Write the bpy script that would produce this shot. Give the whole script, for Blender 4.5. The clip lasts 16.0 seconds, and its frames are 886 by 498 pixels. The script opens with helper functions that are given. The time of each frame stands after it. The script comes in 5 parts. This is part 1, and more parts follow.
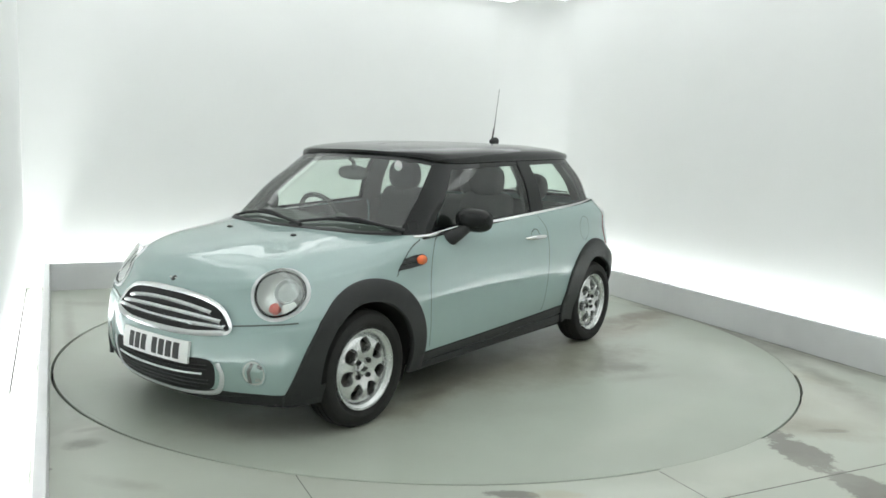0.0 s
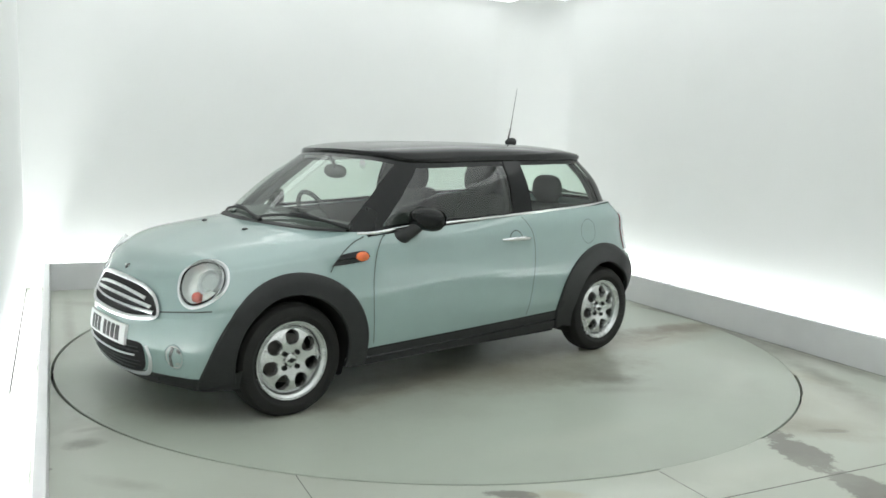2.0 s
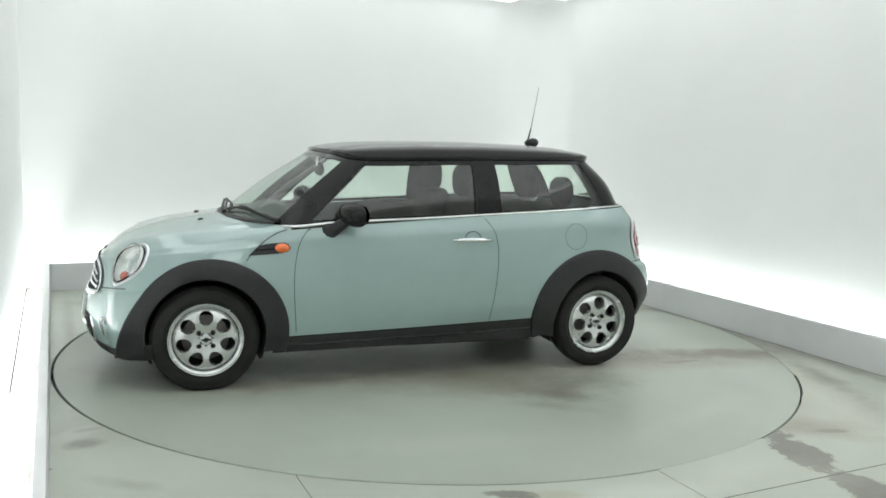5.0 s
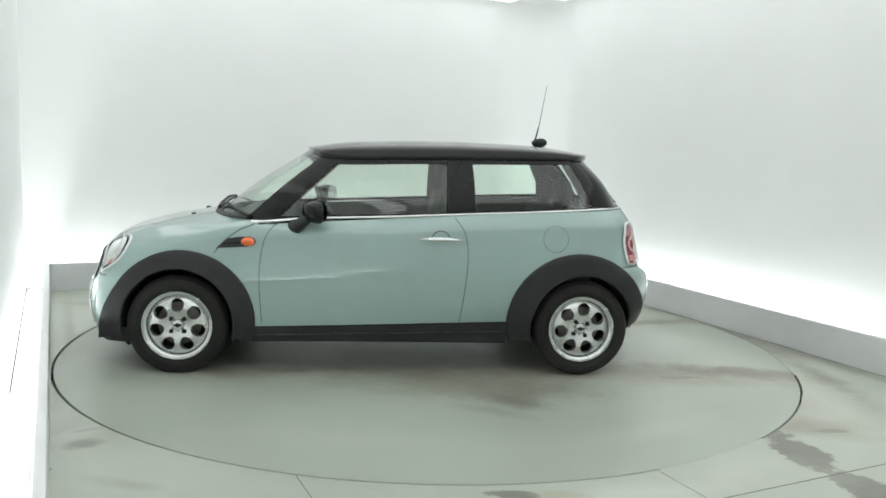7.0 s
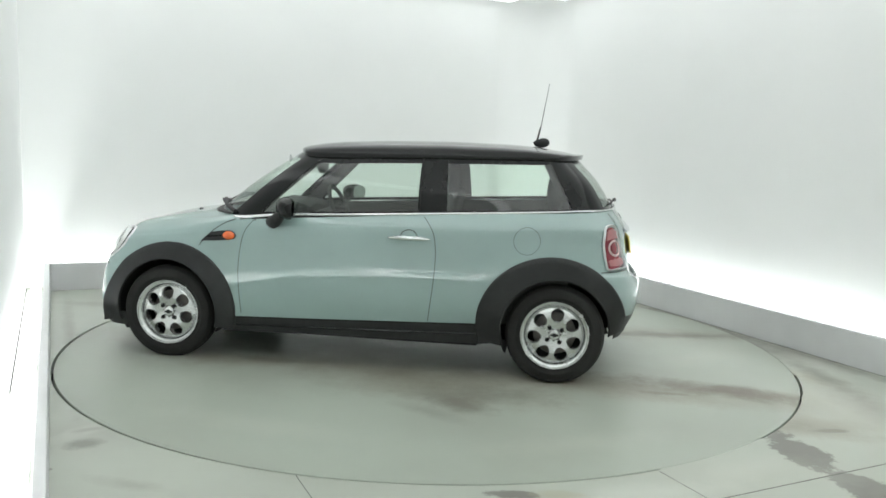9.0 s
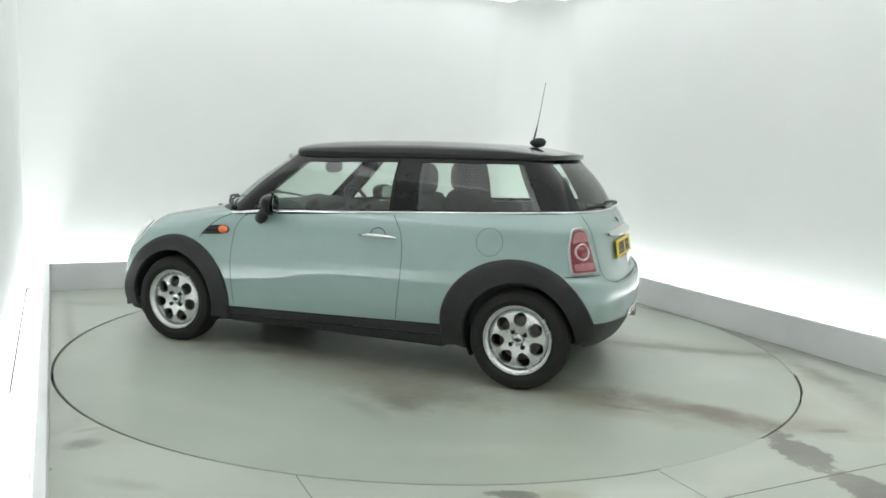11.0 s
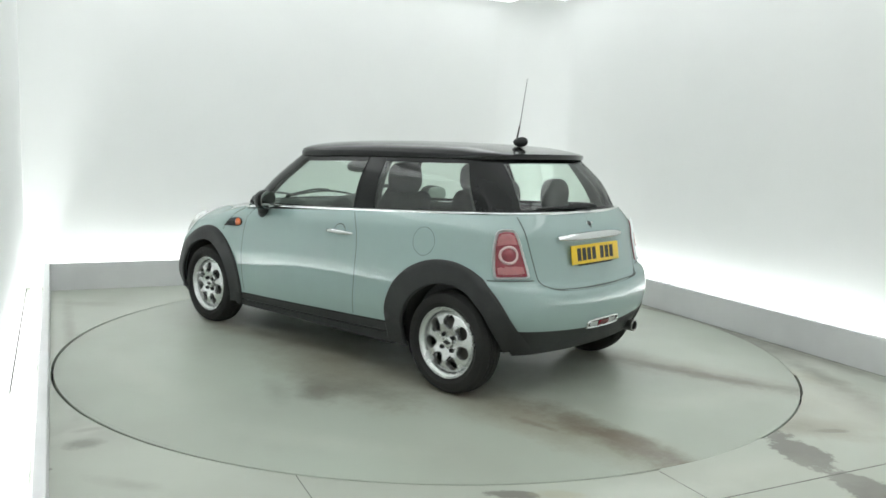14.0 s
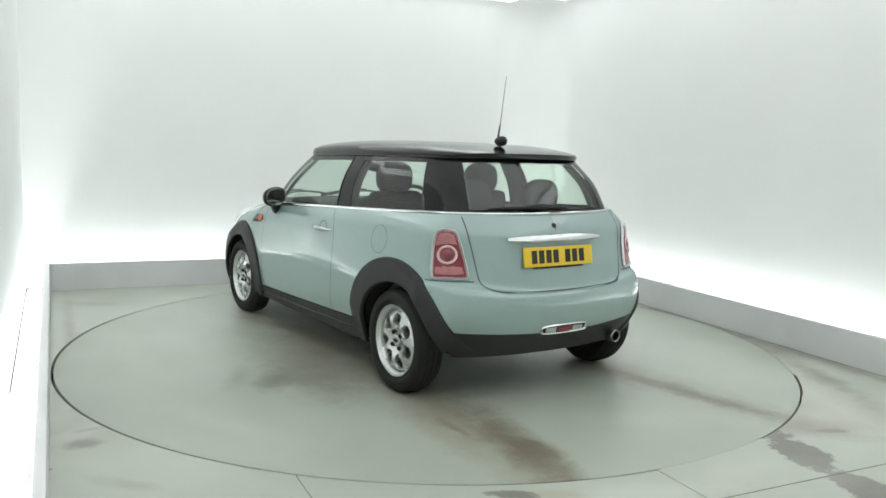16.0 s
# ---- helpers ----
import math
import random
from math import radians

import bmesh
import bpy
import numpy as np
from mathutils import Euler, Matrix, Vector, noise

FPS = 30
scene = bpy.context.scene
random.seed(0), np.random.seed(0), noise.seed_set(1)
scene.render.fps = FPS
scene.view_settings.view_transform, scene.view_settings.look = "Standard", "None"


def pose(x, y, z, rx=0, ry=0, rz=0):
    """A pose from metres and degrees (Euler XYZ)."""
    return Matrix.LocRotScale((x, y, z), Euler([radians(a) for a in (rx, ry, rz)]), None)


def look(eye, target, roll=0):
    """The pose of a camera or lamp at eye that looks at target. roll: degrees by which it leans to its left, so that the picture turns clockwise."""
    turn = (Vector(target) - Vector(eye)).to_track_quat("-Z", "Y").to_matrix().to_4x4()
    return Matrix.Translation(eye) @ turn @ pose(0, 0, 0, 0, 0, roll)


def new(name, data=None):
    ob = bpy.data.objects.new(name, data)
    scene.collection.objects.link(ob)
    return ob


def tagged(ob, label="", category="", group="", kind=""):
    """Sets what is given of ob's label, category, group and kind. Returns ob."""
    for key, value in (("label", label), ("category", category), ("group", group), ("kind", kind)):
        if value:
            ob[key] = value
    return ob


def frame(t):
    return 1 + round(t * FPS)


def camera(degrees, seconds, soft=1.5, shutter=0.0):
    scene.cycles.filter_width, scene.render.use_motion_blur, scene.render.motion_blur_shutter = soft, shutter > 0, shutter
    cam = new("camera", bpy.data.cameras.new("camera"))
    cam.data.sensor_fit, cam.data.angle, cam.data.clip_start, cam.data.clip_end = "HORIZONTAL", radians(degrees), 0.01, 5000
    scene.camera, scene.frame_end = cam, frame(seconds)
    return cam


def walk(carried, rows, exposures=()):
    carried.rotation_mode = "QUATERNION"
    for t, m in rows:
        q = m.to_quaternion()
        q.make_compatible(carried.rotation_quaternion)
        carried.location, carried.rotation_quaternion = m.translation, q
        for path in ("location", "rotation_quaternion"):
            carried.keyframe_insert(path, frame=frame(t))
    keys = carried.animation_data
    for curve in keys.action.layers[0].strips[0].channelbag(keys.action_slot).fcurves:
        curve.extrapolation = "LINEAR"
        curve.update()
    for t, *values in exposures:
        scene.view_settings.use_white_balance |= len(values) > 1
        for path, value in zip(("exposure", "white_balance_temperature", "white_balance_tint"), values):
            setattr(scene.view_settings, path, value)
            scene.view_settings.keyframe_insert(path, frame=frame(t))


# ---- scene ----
# main settings: lean of the camera, exposure, strength of the three kinds of lamps
ROLL, EXPO = 1.976, 0.19
TUBE_LOW, TUBE_TOP, PANEL = 21.5, 1.25, 0.67

# ---------- camera: stands still on a stand beside the entrance ----------
cam = camera(57.1, 16.0, soft=1.6)
EYE = (0.0, -5.732, 1.432)
AIM = (0.01197652, 0.99141661, -0.13019089)
CAM_POSE = look(EYE, tuple(e + a for e, a in zip(EYE, AIM)), ROLL)
walk(cam, [(0.0, CAM_POSE), (16.0, CAM_POSE)], exposures=((0.0, EXPO), (16.0, EXPO)))

# heading of the turntable in degrees, every half second
YAWS = (
    (0, 232.81), (0.5, 230.33), (1, 226.95), (1.5, 223.45), (2, 219.89), (2.5, 216.34), (3, 212.82), (3.5, 209.27), (4, 205.6), (4.5, 202.18), (5,
    198.77), (5.5, 195.36), (6, 191.96), (6.5, 188.57), (7, 185.27), (7.5, 181.89), (8, 178.54), (8.5, 175.32), (9, 172), (9.5, 168.61), (10, 165.22),
    (10.5, 161.82), (11, 158.41), (11.5, 155), (12, 151.54), (12.5, 148.17), (13, 144.74), (13.5, 141.23), (14, 137.72), (14.5, 134.25), (15, 130.8),
    (15.5, 127.26), (16, 123.6),
)
AXIS = (-0.363, -0.0206)          # the turntable's axis in the car's own space

# ---------- world: the studio is closed, the sky only shows if a wall is missing ----------
world = bpy.data.worlds.new("world")
scene.world = world
world.use_nodes = True
world.node_tree.nodes["Background"].inputs[0].default_value = (0.6, 0.65, 0.62, 1)
world.node_tree.nodes["Background"].inputs[1].default_value = 0.05

# ---------- materials ----------


def nodes_of(name):
    m = bpy.data.materials.new(name)
    m.use_nodes = True
    nt = m.node_tree
    return m, nt, nt.nodes["Principled BSDF"]


def noise_tex(nt, scale, detail=4.0, rough=0.55, stretch=None):
    co = nt.nodes.new("ShaderNodeTexCoord")
    tex = nt.nodes.new("ShaderNodeTexNoise")
    tex.inputs["Scale"].default_value = scale
    tex.inputs["Detail"].default_value = detail
    tex.inputs["Roughness"].default_value = rough
    if stretch:
        mp = nt.nodes.new("ShaderNodeMapping")
        mp.inputs["Scale"].default_value = stretch
        nt.links.new(co.outputs["Object"], mp.inputs[0])
        nt.links.new(mp.outputs[0], tex.inputs["Vector"])
    else:
        nt.links.new(co.outputs["Object"], tex.inputs["Vector"])
    return tex


def ramp(nt, source, stops):
    r = nt.nodes.new("ShaderNodeValToRGB")
    while len(r.color_ramp.elements) < len(stops):
        r.color_ramp.elements.new(0.5)
    for e, (p, c) in zip(r.color_ramp.elements, stops):
        e.position = p
        e.color = (*c, 1) if len(c) == 3 else c
    nt.links.new(source, r.inputs[0])
    return r


def bump(nt, bsdf, source, strength, distance=0.002):
    b = nt.nodes.new("ShaderNodeBump")
    b.inputs["Strength"].default_value = strength
    b.inputs["Distance"].default_value = distance
    nt.links.new(source, b.inputs["Height"])
    nt.links.new(b.outputs[0], bsdf.inputs["Normal"])


def plain(name, color, rough=0.5, metal=0.0, coat=0.0, vary=0.06, scale=6.0, relief=0.0, fine=90.0, shine=0.5, coat_ior=1.5):
    """A surface with slight cloudy variation of its colour and gloss, and fine relief."""
    m, nt, b = nodes_of(name)
    tex = noise_tex(nt, scale)
    lo = tuple(max(0.0, c * (1 - vary)) for c in color)
    hi = tuple(min(1.0, c * (1 + vary)) for c in color)
    r = ramp(nt, tex.outputs["Fac"], ((0.3, lo), (0.7, hi)))
    nt.links.new(r.outputs[0], b.inputs["Base Color"])
    rr = ramp(nt, tex.outputs["Fac"], ((0.2, (rough * 0.9,) * 3), (0.8, (min(1, rough * 1.12),) * 3)))
    nt.links.new(rr.outputs[0], b.inputs["Roughness"])
    b.inputs["Metallic"].default_value = metal
    b.inputs["Specular IOR Level"].default_value = shine
    b.inputs["Coat Weight"].default_value = coat
    b.inputs["Coat Roughness"].default_value = 0.02
    b.inputs["Coat IOR"].default_value = coat_ior
    if relief:
        bump(nt, b, noise_tex(nt, fine, 3.0).outputs["Fac"], relief)
    return m


def glowing(name, color, strength):
    m, nt, b = nodes_of(name)
    b.inputs["Base Color"].default_value = (0.8, 0.8, 0.8, 1)
    b.inputs["Emission Color"].default_value = (*color, 1)
    b.inputs["Emission Strength"].default_value = strength
    return m


def glass(name, tint, gloss_rough=0.0, base=0.06):
    """Thin clear sheet: tinted see-through with a mirror reflection that grows at a slant."""
    m = bpy.data.materials.new(name)
    m.use_nodes = True
    nt = m.node_tree
    nt.nodes.remove(nt.nodes["Principled BSDF"])
    out = nt.nodes["Material Output"]
    clear = nt.nodes.new("ShaderNodeBsdfTransparent")
    clear.inputs[0].default_value = (*tint, 1)
    shine = nt.nodes.new("ShaderNodeBsdfGlossy")
    shine.inputs["Roughness"].default_value = gloss_rough
    face = nt.nodes.new("ShaderNodeLayerWeight")
    face.inputs[0].default_value = 0.5
    power = nt.nodes.new("ShaderNodeMath")
    power.operation = "POWER"
    power.inputs[1].default_value = 5.0
    nt.links.new(face.outputs["Facing"], power.inputs[0])
    lift = nt.nodes.new("ShaderNodeMath")
    lift.operation = "MULTIPLY_ADD"
    lift.inputs[1].default_value, lift.inputs[2].default_value = 0.85, base
    nt.links.new(power.outputs[0], lift.inputs[0])
    mix = nt.nodes.new("ShaderNodeMixShader")
    nt.links.new(lift.outputs[0], mix.inputs[0])
    nt.links.new(clear.outputs[0], mix.inputs[1])
    nt.links.new(shine.outputs[0], mix.inputs[2])
    nt.links.new(mix.outputs[0], out.inputs[0])
    return m


def floor_paint(name, base, stain, seed, marks=()):
    """Worn pale floor paint: cloudy wear and grime. marks: x, y, half length, half width, degrees, strength, edge,
    colour of each stain, patch and strip.
    """
    m, nt, b = nodes_of(name)
    co = nt.nodes.new("ShaderNodeTexCoord")
    off = nt.nodes.new("ShaderNodeMapping")
    off.inputs["Location"].default_value = (seed * 3.1, seed * 1.7, 0)
    nt.links.new(co.outputs["Object"], off.inputs[0])

    def tex(scale, detail, rough=0.6):
        t = nt.nodes.new("ShaderNodeTexNoise")
        t.inputs["Scale"].default_value, t.inputs["Detail"].default_value = scale, detail
        t.inputs["Roughness"].default_value = rough
        nt.links.new(off.outputs[0], t.inputs["Vector"])
        return t

    def blend(fac, below, color):
        mix = nt.nodes.new("ShaderNodeMixRGB")
        mix.inputs[2].default_value = (*color, 1)
        nt.links.new(fac, mix.inputs[0])
        nt.links.new(below, mix.inputs[1])
        return mix.outputs[0]
    cloud = ramp(nt, tex(0.7, 3, 0.5).outputs["Fac"], ((0.3, tuple(c * 0.95 for c in base)), (0.7, tuple(min(1, c * 1.06) for c in base))))
    grime = ramp(nt, tex(1.0, 4, 0.5).outputs["Fac"], ((0.45, (0, 0, 0)), (0.80, (0.35, 0.35, 0.35))))
    color = blend(grime.outputs[0], cloud.outputs[0], stain)
    pale = ramp(nt, tex(0.5, 2, 0.5).outputs["Fac"], ((0.25, (0.35, 0.35, 0.35)), (0.60, (0, 0, 0))))
    color = blend(pale.outputs[0], color, tuple(min(1, c * 1.16) for c in base))
    rag = tex(4.2, 9, 0.72)
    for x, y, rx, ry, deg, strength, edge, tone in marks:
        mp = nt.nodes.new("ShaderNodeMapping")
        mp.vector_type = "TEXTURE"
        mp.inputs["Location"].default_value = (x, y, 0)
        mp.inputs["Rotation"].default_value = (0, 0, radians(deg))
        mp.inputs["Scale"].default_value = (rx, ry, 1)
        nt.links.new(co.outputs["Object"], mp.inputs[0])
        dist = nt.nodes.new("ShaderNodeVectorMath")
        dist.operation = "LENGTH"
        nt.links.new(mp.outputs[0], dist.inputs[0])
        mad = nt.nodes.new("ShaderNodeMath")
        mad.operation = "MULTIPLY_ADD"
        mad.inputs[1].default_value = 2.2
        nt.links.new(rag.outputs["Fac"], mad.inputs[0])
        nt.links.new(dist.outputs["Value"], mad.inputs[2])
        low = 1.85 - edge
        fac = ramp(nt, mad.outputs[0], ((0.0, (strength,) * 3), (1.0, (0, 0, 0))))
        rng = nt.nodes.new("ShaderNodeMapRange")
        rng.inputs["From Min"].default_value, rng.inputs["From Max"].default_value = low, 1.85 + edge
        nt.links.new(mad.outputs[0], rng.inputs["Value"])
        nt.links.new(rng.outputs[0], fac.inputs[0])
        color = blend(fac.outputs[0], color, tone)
    nt.links.new(color, b.inputs["Base Color"])
    rr = ramp(nt, tex(1.6, 3, 0.5).outputs["Fac"], ((0.3, (0.28,) * 3), (0.75, (0.38,) * 3)))
    nt.links.new(rr.outputs[0], b.inputs["Roughness"])
    return m


RUST, DARK_GREY, BARE = (0.255, 0.225, 0.165), (0.19, 0.18, 0.15), (0.205, 0.195, 0.17)
DISC_MARKS = (
    (-1.92, 0.66, 0.20, 0.06, -10, 0.80, 0.35, (0.15, 0.13, 0.10)), (-1.55, 0.86, 0.16, 0.04, 0, 0.75, 0.3, (0.16, 0.14, 0.11)), (-0.9, 0.80, 0.7, 0.22, -4, 0.45, 0.8, (0.33, 0.29, 0.22)), (1.75, 0.55, 0.55, 0.18, -35, 0.40, 0.7, RUST),
    (-1.9, -0.1, 0.5, 0.14, 60, 0.40, 0.6, (0.52, 0.54, 0.47)), (1.9, -0.3, 0.5, 0.12, 80, 0.40, 0.6, (0.52, 0.54, 0.47)), (0.6, 1.9, 0.6, 0.12, -10, 0.35, 0.6, (0.52, 0.54, 0.47)), (-1.0, 1.8, 0.5, 0.10, 25, 0.35, 0.6, (0.52, 0.54, 0.47)),
    (-1.55, 0.78, 1.00, 0.19, -6, 0.75, 0.80, RUST), (-1.90, 0.72, 0.60, 0.13, -12, 0.95, 0.55, (0.18, 0.145, 0.105)), (-1.30, -0.70, 1.1, 0.17, 6, 0.60, 0.8, RUST), (-1.80, -0.73, 0.62, 0.10, 8, 0.90, 0.55, (0.18, 0.16, 0.125)),
    (1.05, 0.78, 0.60, 0.13, 3, 0.55, 0.5, RUST), (0.95, 0.74, 0.28, 0.05, -6, 0.6, 0.4, DARK_GREY), (-0.38, 1.36, 0.22, 0.11, -25, 0.80, 0.5, DARK_GREY), (-0.20, 1.50, 0.22, 0.07, -30, 0.40, 0.6, DARK_GREY), (0.05, 0.85, 0.75, 0.32, -20, 0.80, 0.8, RUST), (-0.45, 1.16, 0.35, 0.16, 15, 0.45, 0.7, DARK_GREY),
    # ends with a wide, faint darker oval beneath the car
    (1.30, -0.78, 0.7, 0.14, 2, 0.45, 0.5, DARK_GREY), (0.2, 0.2, 1.5, 0.9, 10, 0.22, 0.6, DARK_GREY),
)
PALE = (0.60, 0.62, 0.555)
FLOOR_MARKS = (
    # starts with a long darker strip along the foot of the east kerb
    (2.60, 0.18, 1.90, 0.09, 115, 0.75, 0.55, DARK_GREY), (2.02, 1.36, 0.50, 0.16, -30, 0.55, 0.6, DARK_GREY), (2.62, -0.12, 0.40, 0.09, 112, 0.55, 0.6, DARK_GREY), (2.66, -0.34, 0.30, 0.12, 100, 0.55, 0.5, PALE),
    (2.44, -0.98, 0.45, 0.16, 95, 0.50, 0.5, PALE), (2.10, -1.52, 0.30, 0.10, -10, 0.45, 0.5, RUST), (0.98, -2.47, 0.40, 0.10, 12, 0.50, 0.4, PALE), (1.45, -2.20, 0.30, 0.09, 30, 0.40, 0.5, PALE),
    # starts with a narrow darker strip beside the west kerb
    (-2.42, -0.35, 1.60, 0.045, 115, 0.45, 0.5, DARK_GREY), (-1.66, -1.98, 0.22, 0.08, 60, 0.40, 0.4, PALE), (-2.85, 0.95, 0.30, 0.10, 0, 0.35, 0.5, DARK_GREY), (-1.20, -2.55, 0.20, 0.05, -15, 0.30, 0.5, DARK_GREY),
    (1.815, -1.915, 0.37, 0.155, -78, 0.95, 0.06, BARE), (1.955, -2.46, 0.37, 0.155, -76, 0.95, 0.06, BARE), (0.34, -2.535, 0.16, 0.055, 2, 0.95, 0.12, BARE), (0.55, -2.52, 0.12, 0.05, 0, 0.5, 0.3, (0.46, 0.43, 0.30)),
    (-1.575, -2.12, 0.10, 0.075, 20, 0.70, 0.35, DARK_GREY), (-1.62, -1.93, 0.09, 0.03, 30, 0.35, 0.4, DARK_GREY), (2.25, -1.15, 0.75, 0.38, -70, 0.45, 0.7, (0.47, 0.455, 0.37)), (1.55, -2.25, 0.35, 0.20, 10, 0.4, 0.7, (0.50, 0.51, 0.44)), (-1.60, -2.42, 0.02, 0.016, 0, 0.9, 0.2, DARK_GREY), (2.12, -1.64, 0.11, 0.03, 5, 0.75, 0.3, DARK_GREY), (2.45, -0.6, 0.35, 0.12, -60, 0.4, 0.5, (0.42, 0.40, 0.30)),
    (1.98, -1.62, 0.35, 0.12, -20, 0.55, 0.6, RUST), (2.44, 0.25, 0.55, 0.10, -82, 0.60, 0.7, DARK_GREY), (2.56, -0.60, 0.40, 0.09, -86, 0.65, 0.6, DARK_GREY), (2.15, 0.78, 0.30, 0.08, 8, 0.45, 0.7, DARK_GREY), (2.56, -1.25, 0.5, 0.13, -85, 0.45, 0.8, DARK_GREY),
)

M_PAINT = plain("mint_paint", (0.285, 0.397, 0.378), 0.45, coat=1.0, vary=0.02, shine=0.3, coat_ior=1.92)
M_BLACK_GLOSS = plain("black_gloss", (0.008, 0.009, 0.009), 0.14, vary=0.1, shine=0.30)
M_ROOF = plain("roof_black", (0.008, 0.009, 0.009), 0.14, coat=0.30, shine=0.25, vary=0.1)
M_PLASTIC = plain("black_plastic", (0.018, 0.019, 0.0195), 0.5, shine=0.45, vary=0.18, scale=14, relief=0.25, fine=400)
M_DARK = plain("dark_void", (0.010, 0.010, 0.010), 0.8, vary=0.2)
# dark tone of the shut gaps, also of the drawn shade above the door handles
M_SEAM_AND_SHADE = plain("shut_gap_and_shade", (0.065, 0.082, 0.077), 0.8, vary=0.1)
M_JOINT = plain("floor_joint_dirt", (0.20, 0.20, 0.18), 0.8, vary=0.35, scale=8)
M_TYRE = plain("tyre_rubber", (0.016, 0.016, 0.015), 0.75, shine=0.35, vary=0.25, scale=9, relief=0.3, fine=160)
M_ALLOY = plain("alloy_silver", (0.66, 0.675, 0.67), 0.26, metal=0.85, vary=0.05, scale=12)
M_CHROME = plain("chrome", (0.70, 0.72, 0.72), 0.15, metal=1.0, vary=0.02)
M_STEEL = plain("exhaust_steel", (0.34, 0.34, 0.33), 0.30, metal=1.0, vary=0.15, scale=20)
M_SATIN = plain("satin_silver", (0.66, 0.68, 0.69), 0.30, metal=0.7, vary=0.03)
M_GLASS = glass("window_glass", (0.84, 0.925, 0.87), base=0.10)
M_LENS = glass("lamp_lens", (0.95, 0.97, 0.96), base=0.13)
M_REFLECT = plain("lamp_reflector", (0.90, 0.92, 0.91), 0.17, metal=0.5, vary=0.05, scale=30)
M_CLOTH = plain("seat_cloth", (0.050, 0.053, 0.053), 0.9, vary=0.2, scale=20, relief=0.4, fine=300)
M_TRIM = plain("cabin_trim", (0.065, 0.069, 0.067), 0.7, vary=0.15, scale=10, relief=0.2, fine=250)
M_LINER = plain("cabin_liner", (0.34, 0.36, 0.34), 0.85, vary=0.06, scale=9)
M_RED = plain("red_lens", (0.24, 0.02, 0.035), 0.12, coat=1.0, vary=0.15, scale=25)
M_RED_PALE = plain("pale_red_lens", (0.44, 0.15, 0.16), 0.12, coat=1.0, vary=0.12, scale=30)
M_PINK = plain("pink_lens", (0.72, 0.50, 0.50), 0.12, coat=1.0, vary=0.1, scale=30)
M_ORANGE = plain("orange_lens", (0.85, 0.16, 0.03), 0.15, coat=1.0, vary=0.12, scale=40)
M_BULB = plain("bulb_red", (0.78, 0.13, 0.09), 0.25, coat=1.0, vary=0.1, scale=40)
M_YELLOW = plain("plate_yellow", (0.85, 0.58, 0.03), 0.4, vary=0.05)
M_WHITE_PLATE = plain("plate_white", (0.80, 0.81, 0.80), 0.4, vary=0.04)
M_INK = plain("plate_black", (0.02, 0.02, 0.02), 0.5, vary=0.1)
M_WALL = plain("wall_white", (0.83, 0.84, 0.83), 0.6, vary=0.02, scale=0.7, relief=0.05, fine=40)
M_CEIL = plain("ceiling_white", (0.82, 0.83, 0.82), 0.75, vary=0.03, scale=0.8)
M_KERB = plain("kerb_paint", (0.71, 0.715, 0.72), 0.42, vary=0.05, scale=2.4, relief=0.08, fine=50)
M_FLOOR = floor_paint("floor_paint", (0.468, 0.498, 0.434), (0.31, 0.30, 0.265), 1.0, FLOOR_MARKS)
M_DISC = floor_paint("disc_paint", (0.412, 0.452, 0.388), (0.31, 0.30, 0.265), 4.0, DISC_MARKS)
M_TUBE = glowing("lamp_tube", (0.957, 1.0, 0.996), TUBE_LOW)
M_TUBE_TOP = glowing("lamp_tube_top", (0.957, 1.0, 0.996), TUBE_TOP)
M_PANEL = glowing("lamp_diffuser", (0.957, 1.0, 0.996), PANEL)

# ---------- mesh helpers ----------


def finish(me, smooth=True, angle=None):
    if smooth:
        me.polygons.foreach_set("use_smooth", [True] * len(me.polygons))
        if angle:
            me.set_sharp_from_angle(angle=radians(angle))
    me.update()


def part(name, bm, material, parent=None, label="", smooth=True, angle=35):
    """Links a bmesh as one mesh object under a thing or part."""
    me = bpy.data.meshes.new(name)
    bmesh.ops.recalc_face_normals(bm, faces=bm.faces)
    bm.to_mesh(me)
    bm.free()
    me.materials.append(material)
    finish(me, smooth, angle)
    ob = new(name, me)
    ob.parent = parent
    if label:
        tagged(ob, label)
    return ob


def box(bm, lo, hi, bevel=0.0, segments=2):
    """A box from corner to corner, bevelled, added to bm; returns its verts."""
    r = bmesh.ops.create_cube(bm, size=1.0)
    vs = r["verts"]
    for v in vs:
        v.co = Vector([l + (h - l) * (c + 0.5) for l, h, c in zip(lo, hi, v.co)])
    if bevel:
        es = list({e for v in vs for e in v.link_edges})
        r = bmesh.ops.bevel(bm, geom=es, offset=bevel, segments=segments, profile=0.5, affect="EDGES")
        vs = list({v for f in r["faces"] for v in f.verts} | {v for v in vs if v.is_valid})
    return vs


def lathe(bm, profile, n=48, axis="y", center=(0, 0, 0), closed=False):
    """Turns a profile of (radius, offset) about an axis."""
    rings = []
    for r, o in profile:
        ring = []
        for i in range(n):
            a = 2 * math.pi * i / n
            c, s = r * math.cos(a), r * math.sin(a)
            p = {"y": (c, o, s), "x": (o, c, s), "z": (c, s, o)}[axis]
            ring.append(bm.verts.new(Vector(p) + Vector(center)))
        rings.append(ring)
    pairs = list(zip(rings, rings[1:])) + ([(rings[-1], rings[0])] if closed else [])
    for a, b in pairs:
        for i in range(n):
            bm.faces.new((a[i], a[(i + 1) % n], b[(i + 1) % n], b[i]))
    return rings


def cap(bm, ring):
    bm.faces.new(ring)


